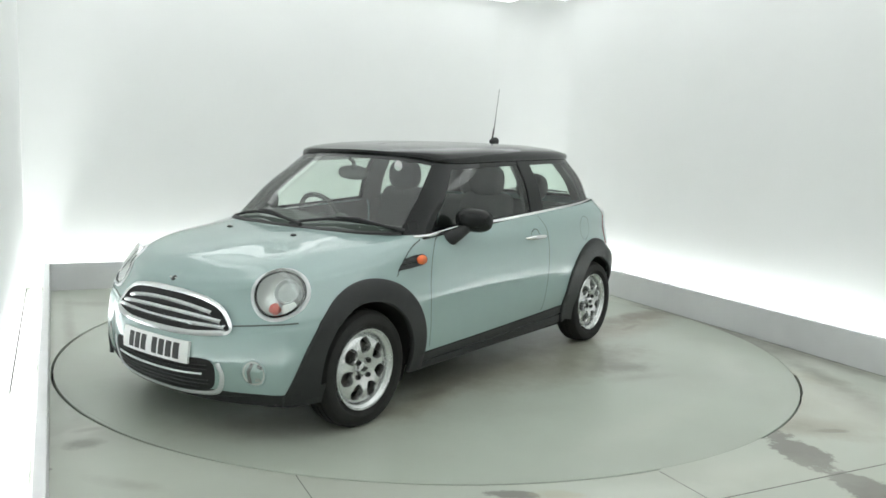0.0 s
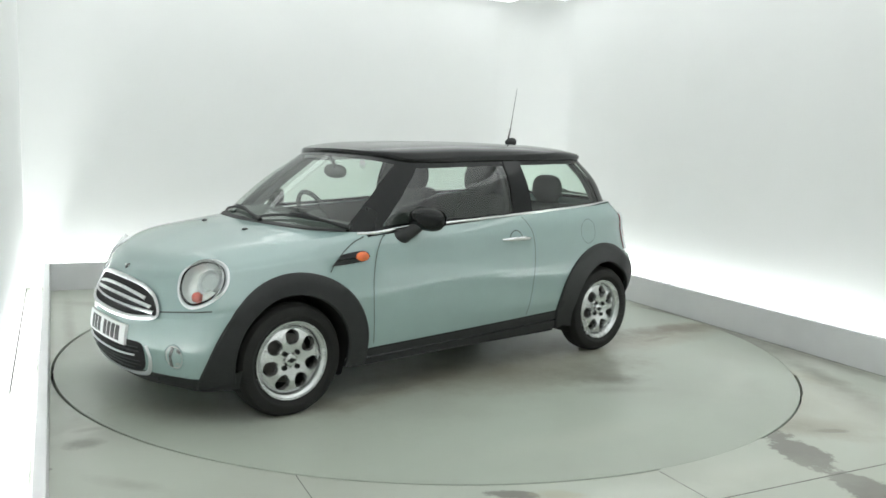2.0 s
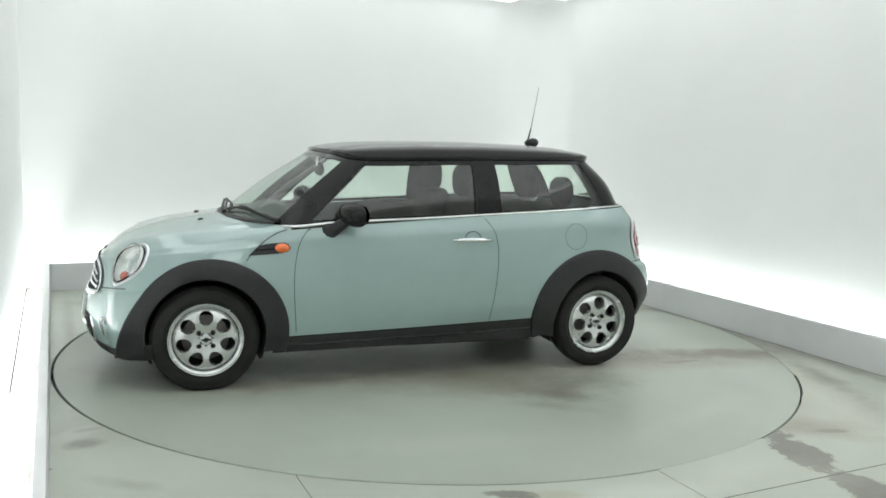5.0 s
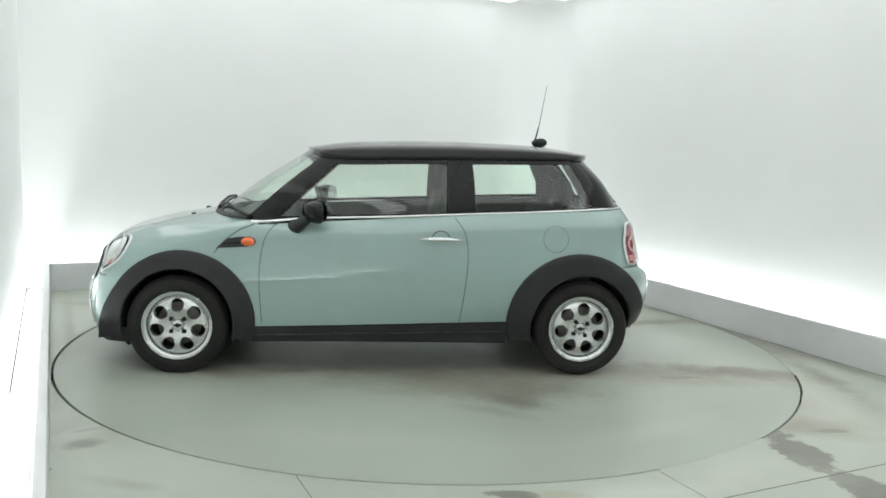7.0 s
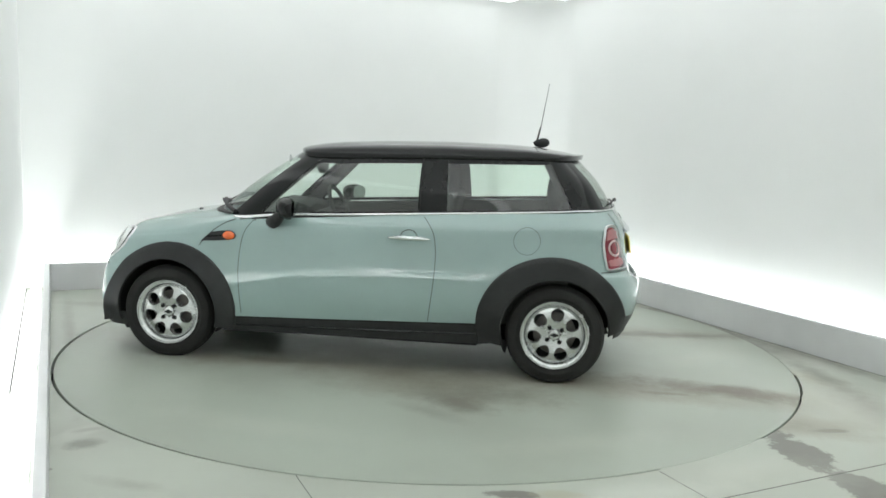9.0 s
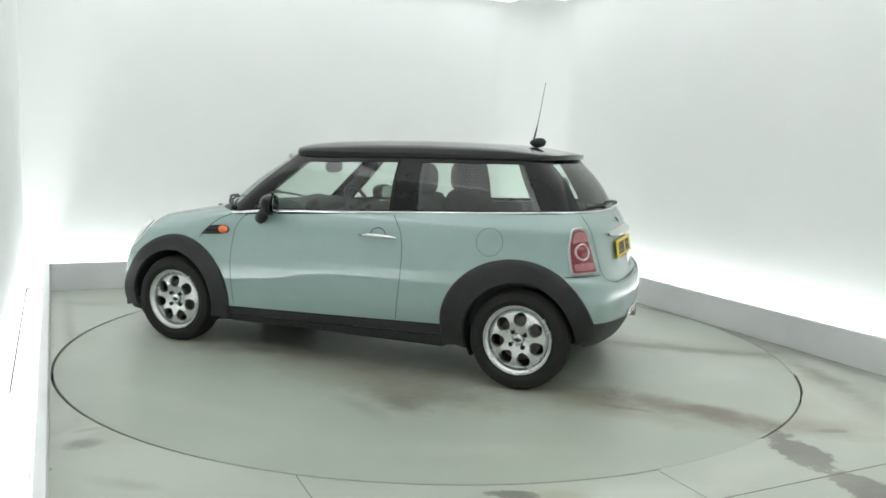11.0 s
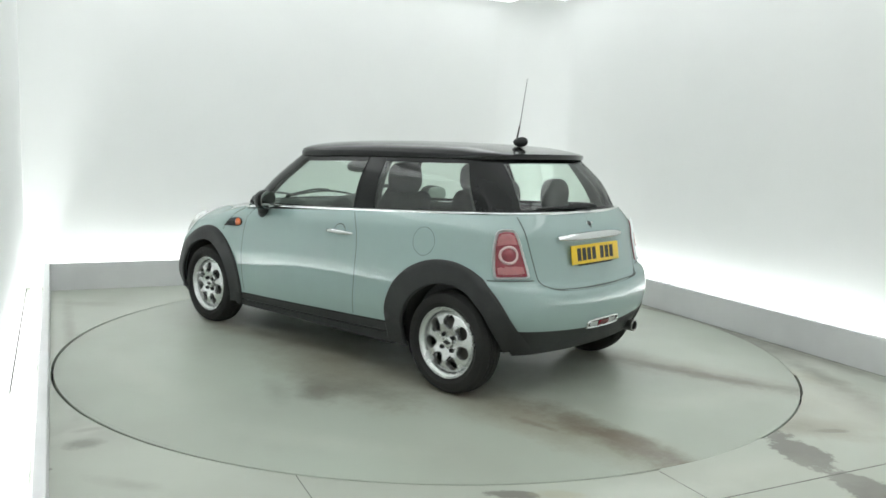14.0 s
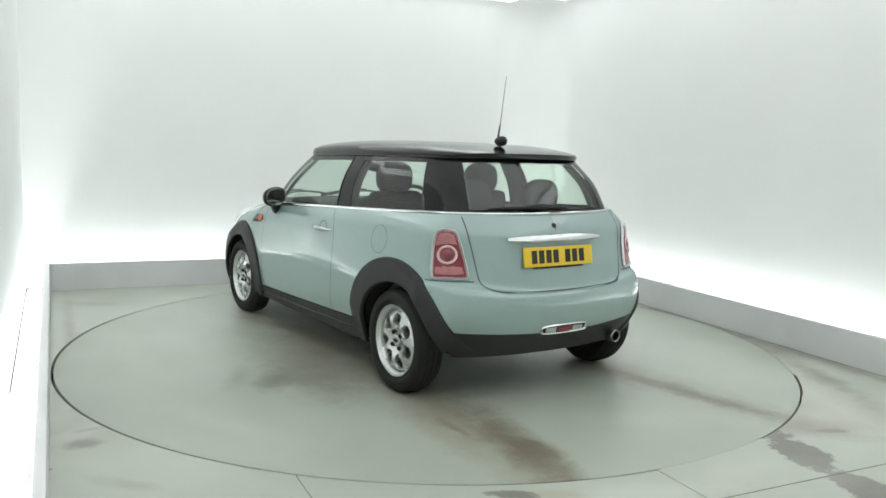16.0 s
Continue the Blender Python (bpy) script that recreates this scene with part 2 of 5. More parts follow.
def tube(bm, pts, radius, n=8, closed=False):
    """A round bar along points; radius may be a list."""
    pts = [Vector(p) for p in pts]
    rad = radius if isinstance(radius, (list, tuple)) else [radius] * len(pts)
    rings, side = [], None
    for i, p in enumerate(pts):
        a = pts[i - 1] if (i or closed) else p
        b = pts[(i + 1) % len(pts)] if (i < len(pts) - 1 or closed) else p
        d = (b - a).normalized()
        if side is None:
            side = d.orthogonal().normalized()
        side = (side - d * side.dot(d)).normalized()
        up = d.cross(side)
        rings.append([bm.verts.new(p + (side * math.cos(k * 2 * math.pi / n) + up * math.sin(k * 2 * math.pi / n)) * rad[i]) for k in range(n)])
    for a, b in list(zip(rings, rings[1:])) + ([(rings[-1], rings[0])] if closed else []):
        for k in range(n):
            bm.faces.new((a[k], a[(k + 1) % n], b[(k + 1) % n], b[k]))
    if not closed:
        bm.faces.new(rings[0])
        bm.faces.new(rings[-1][::-1])
    return rings


def grid_faces(bm, rows):
    """Quads between rows of points (tuples)."""
    vs = [[bm.verts.new(p) for p in row] for row in rows]
    for a, b in zip(vs, vs[1:]):
        for i in range(len(a) - 1):
            bm.faces.new((a[i], a[i + 1], b[i + 1], b[i]))
    return vs


def catmull(p, t, mirror=False):
    """A smooth curve through the points p (n x 3) at the parameters t; mirror: its ends cross y = 0 at right angles."""
    p = np.asarray(p, float)
    if mirror:
        flip = np.array([1, -1, 1.0])
        q = np.vstack([p[1] * flip, p, p[-2] * flip])
    else:
        q = np.vstack([2 * p[0] - p[1], p, 2 * p[-1] - p[-2]])
    t = np.clip(np.asarray(t, float), 0, len(p) - 1 - 1e-9)
    i = t.astype(int)
    f = (t - i)[:, None]
    a, b, c, d = q[i], q[i + 1], q[i + 2], q[i + 3]
    return 0.5 * (2 * b + (c - a) * f + (2 * a - 5 * b + 4 * c - d) * f ** 2 + (3 * b - a - 3 * c + d) * f ** 3)


def sheet(rows, us, vs, mirror_rows=True):
    """Points of the smooth surface through rows of controls: us along the rows, vs across them."""
    along = np.array([catmull(r, us, mirror_rows) for r in rows])
    return np.array([catmull(along[:, k], vs) for k in range(len(us))]).transpose(1, 0, 2)


# ---------- the room: turned 25 degrees to the camera's line ----------
ROOM = radians(25.0)
UL, UR, VB, VF = -2.47, 2.49, 2.725, -6.3       # faces of the kerbs, and the wall behind the camera
GAP, KERB_H, CEIL_H = 0.20, 0.245, 3.02


def uv(u, v, z=0.0):
    return Vector((u * math.cos(ROOM) - v * math.sin(ROOM), u * math.sin(ROOM) + v * math.cos(ROOM), z))


def room_box(name, lo, hi, material, label="", bevel=0.0, parent=None, kind="structure", category=""):
    bm = bmesh.new()
    box(bm, lo, hi, bevel)
    bmesh.ops.rotate(bm, verts=bm.verts, cent=(0, 0, 0), matrix=Matrix.Rotation(ROOM, 3, "Z"))
    ob = part(name, bm, material, parent, smooth=False)
    if parent is None:
        tagged(ob, label, category, kind=kind)
    return ob


WL, WR, WB = UL - GAP, UR + GAP, VB + GAP
room_box("wall_west", (WL - 0.15, VF, -0.1), (WL, WB + 0.15, CEIL_H), M_WALL, "smooth white painted studio wall lit from below", category="wall")
room_box("wall_east", (WR, VF, -0.1), (WR + 0.15, WB + 0.15, CEIL_H), M_WALL, "smooth white painted studio wall lit from below", category="wall")
room_box("wall_north", (WL, WB, -0.1), (WR, WB + 0.15, CEIL_H), M_WALL, "smooth white painted studio back wall lit from below", category="wall")
room_box("wall_south", (WL - 0.15, VF - 0.15, -0.1), (WR + 0.15, VF, CEIL_H), M_WALL, "plain white wall behind the camera", category="wall")
room_box("ceiling", (WL - 0.15, VF - 0.15, CEIL_H), (WR + 0.15, WB + 0.15, CEIL_H + 0.15), M_CEIL, "plain white studio ceiling", category="ceiling")

# kerbs: upright white boards that hide the lamps at the wall's foot
KT = 0.045
room_box("kerb_west", (UL - KT, VF + 0.25, 0), (UL, VB + KT, KERB_H), M_KERB, "low grey-white kerb board along the wall", 0.004, category="kerb")
room_box("kerb_east", (UR, VF + 0.25, 0), (UR + KT, VB + KT, KERB_H), M_KERB, "low grey-white kerb board along the wall", 0.004, category="kerb")
room_box("kerb_north", (UL, VB, 0), (UR, VB + KT, KERB_H - 0.002), M_KERB, "low grey-white kerb board before the back wall", 0.004, category="kerb")

# the back wall runs into the side wall in a round cove
bm = bmesh.new()
CR = 0.60
arc = [(WR - CR + CR * math.sin(radians(a)), WB - CR + CR * math.cos(radians(a))) for a in range(0, 91, 6)]
grid_faces(bm, [[tuple(uv(u, v, z)) for u, v in [(WR - CR - 0.02, WB - 0.001)] + arc + [(WR - 0.001, WB - CR - 0.02)]] for z in (0.0, CEIL_H)])
tagged(part("wall_cove", bm, M_WALL), "rounded white corner between two studio walls", "wall", kind="structure")

# the floor with a round opening for the turntable
DISC_R = 2.452
bm = bmesh.new()
N = 160
ring = [bm.verts.new((DISC_R + 0.015) * Vector((math.cos(2 * math.pi * i / N), math.sin(2 * math.pi * i / N), 0))) for i in range(N)]
outer = []
for i in range(N):
    a = 2 * math.pi * i / N - ROOM
    c, s = math.cos(a), math.sin(a)
    k = min((WR if c > 0 else WL) / c if abs(c) > 1e-6 else 1e9, (WB if s > 0 else VF) / s if abs(s) > 1e-6 else 1e9)
    outer.append(bm.verts.new(uv(k * c, k * s)))
low = [bm.verts.new(v.co + Vector((0, 0, -0.06))) for v in ring]
for i in range(N):
    j = (i + 1) % N
    bm.faces.new((ring[i], outer[i], outer[j], ring[j]))
    bm.faces.new((ring[i], ring[j], low[j], low[i]))
corners = [(WL, WB), (WR, WB), (WR, VF), (WL, VF)]
for cu, cv in corners:
    p = uv(cu, cv)
    near = sorted(range(N), key=lambda i: (outer[i].co - p).length)[:1][0]
    best = None
    for i in (near - 1, near):
        a, b = outer[i % N], outer[(i + 1) % N]
        if abs((a.co - b.co).normalized().dot(uv(1, 0))) < 0.999 and abs((a.co - b.co).normalized().dot(uv(0, 1))) < 0.999:
            best = (a, b)
    if best:
        bm.faces.new((best[0], bm.verts.new(p), best[1]))
for f in bm.faces:
    f.normal_update()
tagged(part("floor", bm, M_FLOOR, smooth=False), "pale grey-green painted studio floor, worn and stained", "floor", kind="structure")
room_box("floor_pit", (UL - 0.1, -2.7, -0.2), (UR + 0.1, 2.7, -0.06), M_DARK, "dark pit under the turntable", category="pit")


def floor_joint(u0, v0, u1, v1, width=0.006):
    a, b = uv(u0, v0), uv(u1, v1)
    d = (b - a).normalized().cross(Vector((0, 0, 1))) * width / 2
    bm = bmesh.new()
    vs = [bm.verts.new(p + Vector((0, 0, h))) for h in (-0.004, 0.0015) for p in (a - d, b - d, b + d, a + d)]
    bm.faces.new(vs[4:])
    for i in range(4):
        j = (i + 1) % 4
        bm.faces.new((vs[i], vs[j], vs[j + 4], vs[i + 4]))
    tagged(part("floor_joint", bm, M_JOINT, smooth=False), "dark joint between the floor plates", "joint", kind="structure")


floor_joint(-1.52, -1.95, -1.52, -2.81, 0.004)
floor_joint(0.0, -2.48, 0.0, -2.81, 0.0025)
floor_joint(-1.52, -2.81, UR - 0.01, -2.79, 0.005)
floor_joint(UR - 0.004, -2.7, UR - 0.004, 1.9, 0.006)


def wall_gap(v0, v1):
    """The open gap between the floor and the foot of the side wall."""
    bm = bmesh.new()
    box(bm, (WL + 0.002, v0, 0.0005), (WL + 0.009, v1, 0.003))
    bmesh.ops.rotate(bm, verts=bm.verts, cent=(0, 0, 0), matrix=Matrix.Rotation(ROOM, 3, "Z"))
    tagged(part("wall_joint", bm, M_DARK, smooth=False), "thin dark gap at the foot of the wall", "joint", kind="structure")


wall_gap(-0.35, 2.85)


def gap_filler(a0, a1, inner):
    """Dirt and paint that close the gap round the turntable along part of its rim."""
    bm = bmesh.new()
    n = max(4, int(abs(a1 - a0)))
    rows = [[(r * math.cos(radians(a0 + (a1 - a0) * k / n)), r * math.sin(radians(a0 + (a1 - a0) * k / n)), z) for k in range(n + 1)] for r, z in ((inner, -0.02), (inner, -0.0012), (DISC_R + 0.0148, -0.0006))]
    grid_faces(bm, rows)
    tagged(part("gap_filler", bm, M_FLOOR, smooth=False), "paint and dirt filling the gap round the turntable", "joint", kind="structure")


gap_filler(-64.5, -46.5, DISC_R + 0.001)
gap_filler(-46.5, -24.0, DISC_R + 0.0095)
gap_filler(-100.0, -64.5, DISC_R + 0.0115)
gap_filler(-13.5, 75.0, DISC_R + 0.001)
gap_filler(100.0, 165.0, DISC_R + 0.008)


def disc():
    """The round steel plate that turns the car, with its rolled rim."""
    root = tagged(new("turntable"), "round painted turntable plate, scuffed, flush in the floor", "turntable")
    bm = bmesh.new()
    rings = lathe(bm, [(0.4, 0), (1.2, 0), (DISC_R - 0.022, 0), (DISC_R - 0.022, -0.04)], 160, "z")
    cap(bm, rings[0])
    part("plate", bm, M_DISC, root, smooth=False)
    bm = bmesh.new()
    lathe(bm, [(DISC_R - 0.0219, -0.04), (DISC_R - 0.0219, -0.0003), (DISC_R - 0.003, -0.0003), (DISC_R, -0.003), (DISC_R, -0.05)], 160, "z")
    part("rim", bm, M_DISC, root, smooth=False)
    return root


turntable = disc()


def strip_lamp(name, lo, hi, material, label):
    """A linear lamp: a thin white channel with a glowing strip on it."""
    root = tagged(new(name), label, "strip light", "strip lights along the walls")
    across = (lo[0], lo[1], lo[2]), (hi[0], hi[1], lo[2] + 0.012)
    room_box("channel", across[0], across[1], M_KERB, parent=root)
    g = 0.008
    room_box("glowing_strip", (lo[0] + g, lo[1] + g, lo[2] + 0.013), (hi[0] - g, hi[1] - g, hi[2]), material, parent=root)
    return root


LOW = "white glowing strip light behind the kerb"
strip_lamp("strip_light", (UL - 0.155, VF + 0.30, 0.02), (UL - 0.075, VB - 0.05, 0.05), M_TUBE, LOW)
strip_lamp("strip_light", (UR + 0.075, VF + 0.30, 0.02), (UR + 0.155, VB - 0.05, 0.05), M_TUBE, LOW)
strip_lamp("strip_light", (UL + 0.05, VB + 0.075, 0.02), (UR - 0.05, VB + 0.155, 0.05), M_TUBE, LOW)


def ceiling_strip(lo, hi):
    root = tagged(new("ceiling_light"), "white glowing strip light under the ceiling", "ceiling light", "ceiling strip lights")
    room_box("channel", (lo[0], lo[1], CEIL_H - 0.02), (hi[0], hi[1], CEIL_H - 0.001), M_KERB, parent=root)
    room_box("glowing_strip", (lo[0] + 0.01, lo[1] + 0.01, CEIL_H - 0.05), (hi[0] - 0.01, hi[1] - 0.01, CEIL_H - 0.021), M_TUBE_TOP, parent=root)


ceiling_strip((WL + 0.52, WB - 0.50, 0), (WR - 0.55, WB - 0.12, 0))
ceiling_strip((WR - 0.50, -5.6, 0), (WR - 0.12, WB - 0.55, 0))
ceiling_strip((WL + 0.12, -5.6, 0), (WL + 0.50, WB - 0.34, 0))


def light_ceiling(u0, u1, v0, v1):
    """A stretched fabric ceiling lit from behind, in a slim frame."""
    root = tagged(new("ceiling_light"), "large white stretched fabric light ceiling", "ceiling light")
    room_box("frame", (u0, v0, CEIL_H - 0.03), (u1, v1, CEIL_H - 0.001), M_KERB, parent=root)
    room_box("diffuser", (u0 + 0.03, v0 + 0.03, CEIL_H - 0.036), (u1 - 0.03, v1 - 0.03, CEIL_H - 0.031), M_PANEL, parent=root)


light_ceiling(WL + 0.60, WR - 0.60, -5.7, WB - 0.60)

# ---------- the car: x forward, y to its left, origin on the ground between the axles ----------
car = tagged(new("car"), "mint green three-door hatchback with black roof, on the turntable", "car")

# control lines of the lower body, each from the front's middle round the flank to the tail's middle
BODY = (
    # underside edge
    ((1.836, 0, .165), (1.810, .30, .165), (1.726, .55, .170), (1.619, 0.733, .180), (1.235, .775, .185), (.75, .780, .195), (.0, .790, .205), (-.75, .790, .215), (-1.22, .770, .245), (-1.50, .725, .265), (-1.625, .585, .265), (-1.685, .30, .262), (-1.70, 0, .260)),
    # lower rub line
    ((1.882, 0, .235), (1.856, .30, .235), (1.754, .568, .235), (1.644, 0.758, .250), (1.235, .805, .270), (.75, .800, .290), (.0, .812, .315), (-.75, .812, .340), (-1.22, .810, .380), (-1.535, .775, .420), (-1.685, .625, .415), (-1.748, .32, .395), (-1.765, 0, .385)),
    # bumper height
    ((1.908, 0, .36), (1.882, .30, .36), (1.772, .582, .365), (1.654, 0.773, .375), (1.235, .825, .40), (.75, .818, .42), (.0, .832, .43), (-.75, .838, .44), (-1.22, .835, .48), (-1.550, .788, .510), (-1.705, .635, .510), (-1.768, .32, .500), (-1.785, 0, .495)),
    # bumper crown
    ((1.889, 0, .475), (1.862, .30, .485), (1.754, .582, .505), (1.639, 0.768, .53), (1.235, .828, .55), (.75, .822, .56), (.0, .838, .57), (-.75, .846, .58), (-1.22, .838, .60), (-1.548, .785, .610), (-1.700, .632, .600), (-1.764, .32, .588), (-1.780, 0, .582)),
    # upper edge of the bumpers
    ((1.874, 0, .502), (1.845, .30, .515), (1.743, .580, .540), (1.626, 0.761, .573), (1.235, .822, .60), (.75, .820, .61), (.0, .838, .625), (-.75, .845, .635), (-1.22, .830, .65), (-1.538, .778, .662), (-1.682, .622, .650), (-1.742, .315, .622), (-1.758, 0, .614)),
    # shelf above the bumpers
    ((1.860, 0, .525), (1.830, .30, .540), (1.733, .578, .575), (1.614, 0.753, .615), (1.235, .815, .65), (.75, .815, .66), (.0, .836, .68), (-.75, .842, .69), (-1.22, .820, .70), (-1.515, .760, .702), (-1.640, .600, .692), (-1.700, .30, .650), (-1.715, 0, .638)),
    # headlamp and tail lamp height
    ((1.832, 0, .655), (1.791, .30, .665), (1.669, .570, .700), (1.539, .705, .735), (1.235, .765, .765), (.75, .803, .79), (.0, .826, .81), (-.75, .828, .83), (-1.20, .798, .84), (-1.490, .735, .84), (-1.605, .580, .835), (-1.666, .30, .830), (-1.682, 0, .825)),
    # haunch
    ((1.804, 0, .698), (1.768, .30, .709), (1.654, .562, .742), (1.506, .680, .771), (1.222, .744, .802), (.755, .790, .855), (.0, .810, .895), (-.74, .810, .930), (-1.18, .785, .945), (-1.465, .733, .948), (-1.580, .575, .948), (-1.640, .30, .946), (-1.655, 0, .945)),
    # shoulder and belt
    ((1.766, 0, .735), (1.731, .30, .750), (1.614, .545, .780), (1.464, .650, .805), (1.200, .715, .835), (.76, .765, .905), (.0, .772, .960), (-.72, .768, 1.005), (-1.14, .738, 1.025), (-1.405, .680, 1.038), (-1.528, .535, 1.042), (-1.580, .28, 1.040), (-1.594, 0, 1.040)),
)
# the bonnet goes on from the first six columns of the belt line
NOSE = BODY[-1][:7]
BONNET = (
    NOSE,
    ((1.658, 0, .815), (1.620, .28, .822), (1.525, .475, .845), (1.380, .580, .862), (1.125, .655, .882), (.765, .750, .918), (.30, .762, .945)),
    ((1.40, 0, .893), (1.375, .25, .890), (1.295, .44, .895), (1.190, .550, .898), (1.010, .640, .905), (.767, .742, .926), (.45, .758, .942)),
    ((1.115, 0, .940), (1.105, .20, .939), (1.070, .385, .936), (1.010, .510, .932), (.905, .625, .928), (.770, .735, .930), (.55, .750, .940)),
)
# one more line above the belt, so that flank and bonnet share their slope there
ABOVE = BONNET[1][:6] + tuple((x, y - .014, z + .006) for x, y, z in BODY[-1][6:])
# glass band: foot and head
FOOT = ((1.095, 0, .930), (1.083, .20, .930), (1.040, .40, .928), (.955, .56, .926), (.775, .705, .928), (.50, .738, .945), (.0, .752, .968), (-.40, .752, .990), (-.95, .732, 1.018), (-1.30, .675, 1.036), (-1.47, .575, 1.040), (-1.555, .33, 1.040), (-1.580, 0, 1.040))
HEAD = ((.505, 0, 1.352), (.495, .18, 1.350), (.472, .35, 1.342), (.435, .475, 1.330), (.365, .568, 1.312), (.16, .602, 1.310), (-.10, .615, 1.320), (-.395, .618, 1.328), (-.90, .600, 1.338), (-1.14, .562, 1.342), (-1.245, .480, 1.344), (-1.315, .27, 1.350), (-1.332, 0, 1.352))
MID = tuple(tuple((a + b) / 2 + d for a, b, d in zip(p, q, (0.020 if i < 4 else (-0.022 if i > 9 else 0), 0.0 if i < 2 or i > 10 else 0.022, 0.006))) for i, (p, q) in enumerate(zip(FOOT, HEAD)))
BAND = (FOOT, MID, HEAD)


def both(rows):
    """The whole rows of a half: mirrored to the other side as well."""
    rows = np.asarray(rows)
    return rows, rows * np.array([1, -1, 1.0])


ARCHES = ((1.207, 0.325, 0.322, 0.428), (-1.205, 0.345, 0.345, 0.442))     # x, z, inner and outer radius


def in_arch(x, z, pad=0.0):
    return any((x - ax) ** 2 + (z - az) ** 2 < (ri + 0.045 + pad) ** 2 for ax, az, ri, ro in ARCHES)


body_us = np.linspace(0, 12, 241)
body_vs = np.linspace(0, 8, 97)
half_low = sheet(BODY + (ABOVE,), body_us, body_vs)
half_bon = sheet((BODY[-2][:7],) + BONNET, np.linspace(0, 5, 101), np.linspace(1, 4, 49)[1:])


def weld(halves):
    """One bmesh of the half sheets and their mirror images, welded."""
    bm = bmesh.new()
    for kind, rows in enumerate(halves):
        for side in both(rows):
            vs = [[bm.verts.new(tuple(p)) for p in r] for r in side]
            for k, (a, b) in enumerate(zip(vs, vs[1:])):
                for i in range(len(a) - 1):
                    bm.faces.new((a[i], a[i + 1], b[i + 1], b[i])).material_index = 0 if kind == 0 and k < 12 else 1
    bmesh.ops.remove_doubles(bm, verts=bm.verts, dist=0.0006)
    bmesh.ops.recalc_face_normals(bm, faces=bm.faces)
    return bm


whole = weld([half_low, np.concatenate([half_low[-1:, :101], half_bon])])
from mathutils.bvhtree import BVHTree
SKIN = BVHTree.FromBMesh(whole)


def seat_on(point):
    """Nearest place on the skin and its outward normal."""
    hit, nor, _, _ = SKIN.find_nearest(Vector(point))
    if nor.dot(hit - Vector((0, 0, 0.6))) < 0:
        nor = -nor
    return hit, nor


LAMP_C, LAMP_N = seat_on((1.63, 0.605, 0.695))
LAMP_R = 0.128


def in_lamp(c):
    """Whether a place of the skin falls into a headlamp's opening."""
    d = Vector((c.x, abs(c.y), c.z)) - LAMP_C
    h = d.dot(LAMP_N)
    return abs(h) < 0.12 and (d - LAMP_N * h).length < LAMP_R - 0.004


def bonnet_cut(x, y):
    """Height of the bonnet's lower shut line round the nose."""
    return 0.510 + 0.075 * min(1.0, abs(y) / 0.75) ** 1.5


def gate_edge(z):
    """Half width of the tailgate at a height."""
    return 0.475 + 0.42 * max(0.0, z - 0.63) + 0.35 * max(0.0, z - 0.90)


def gate_foot(y):
    return 0.618 + 0.07 * max(0.0, (abs(y) - 0.33) / 0.2) ** 2


def wing_line(z):
    """Where the bonnet's side ends and the front wing begins."""
    return 1.03 - (z - 0.72) * 1.25


def panel_of(c, low):
    x, y, z = c
    side = "l" if y > 0 else "r"
    if low:
        return "front_lip" if x > 1.0 else ("rear_lip" if x < -1.0 else "sill_" + side)
    if x > 1.42 and z < bonnet_cut(x, y):
        return "front_bumper"
    if x > wing_line(z) and z > 0.5:
        return "bonnet"
    if x > 0.735:
        return "wing_" + side
    if x > -0.48:
        return "door_" + side
    if x < -1.42 and abs(y) < gate_edge(z) and z > gate_foot(y):
        return "tailgate"
    if x < -1.35 and z < 0.688:
        return "rear_bumper"
    return "quarter_" + side


PANELS = {"front_lip": ("lower_lip", M_PLASTIC, "black plastic lip under the bumper"), "rear_lip": ("lower_lip", M_PLASTIC, "black plastic rear valance"),
          "sill_l": ("sill", M_PLASTIC, "black plastic sill"), "sill_r": ("sill", M_PLASTIC, "black plastic sill"),
          "front_bumper": ("front_bumper", M_PAINT, ""), "bonnet": ("bonnet", M_PAINT, ""), "wing_l": ("front_wing", M_PAINT, ""), "wing_r": ("front_wing", M_PAINT, ""),
          "door_l": ("door", M_PAINT, ""), "door_r": ("door", M_PAINT, ""), "tailgate": ("tailgate", M_PAINT, ""), "rear_bumper": ("rear_bumper", M_PAINT, ""),
          "quarter_l": ("rear_quarter", M_PAINT, ""), "quarter_r": ("rear_quarter", M_PAINT, "")}


def split_panels(bm):
    """Cuts the skin into its panels, which keep the normals of the whole."""
    bm.verts.ensure_lookup_table()
    groups = {}
    for f in bm.faces:
        c = f.calc_center_median()
        if (in_arch(c.x, c.z) and abs(c.y) > 0.5) or in_lamp(c):
            continue
        groups.setdefault(panel_of(c, f.material_index == 0), []).append(f)
    made = {}
    for key, faces in groups.items():
        name, material, label = PANELS[key]
        index, verts, normals, polys = {}, [], [], []
        for f in faces:
            poly = []
            for v in f.verts:
                if v.index not in index:
                    index[v.index] = len(verts)
                    verts.append(v.co[:])
                    normals.append(v.normal[:])
                poly.append(index[v.index])
            polys.append(poly)
        me = bpy.data.meshes.new(name)
        me.from_pydata(verts, [], polys)
        me.materials.append(material)
        finish(me, True)
        me.normals_split_custom_set_from_vertices(normals)
        ob = new(name, me)
        ob.parent = car
        if label:
            tagged(ob, label)
        made[key] = ob
    return made


whole.verts.index_update()
for v in whole.verts:
    v.normal_update()
PART = split_panels(whole)
whole.free()


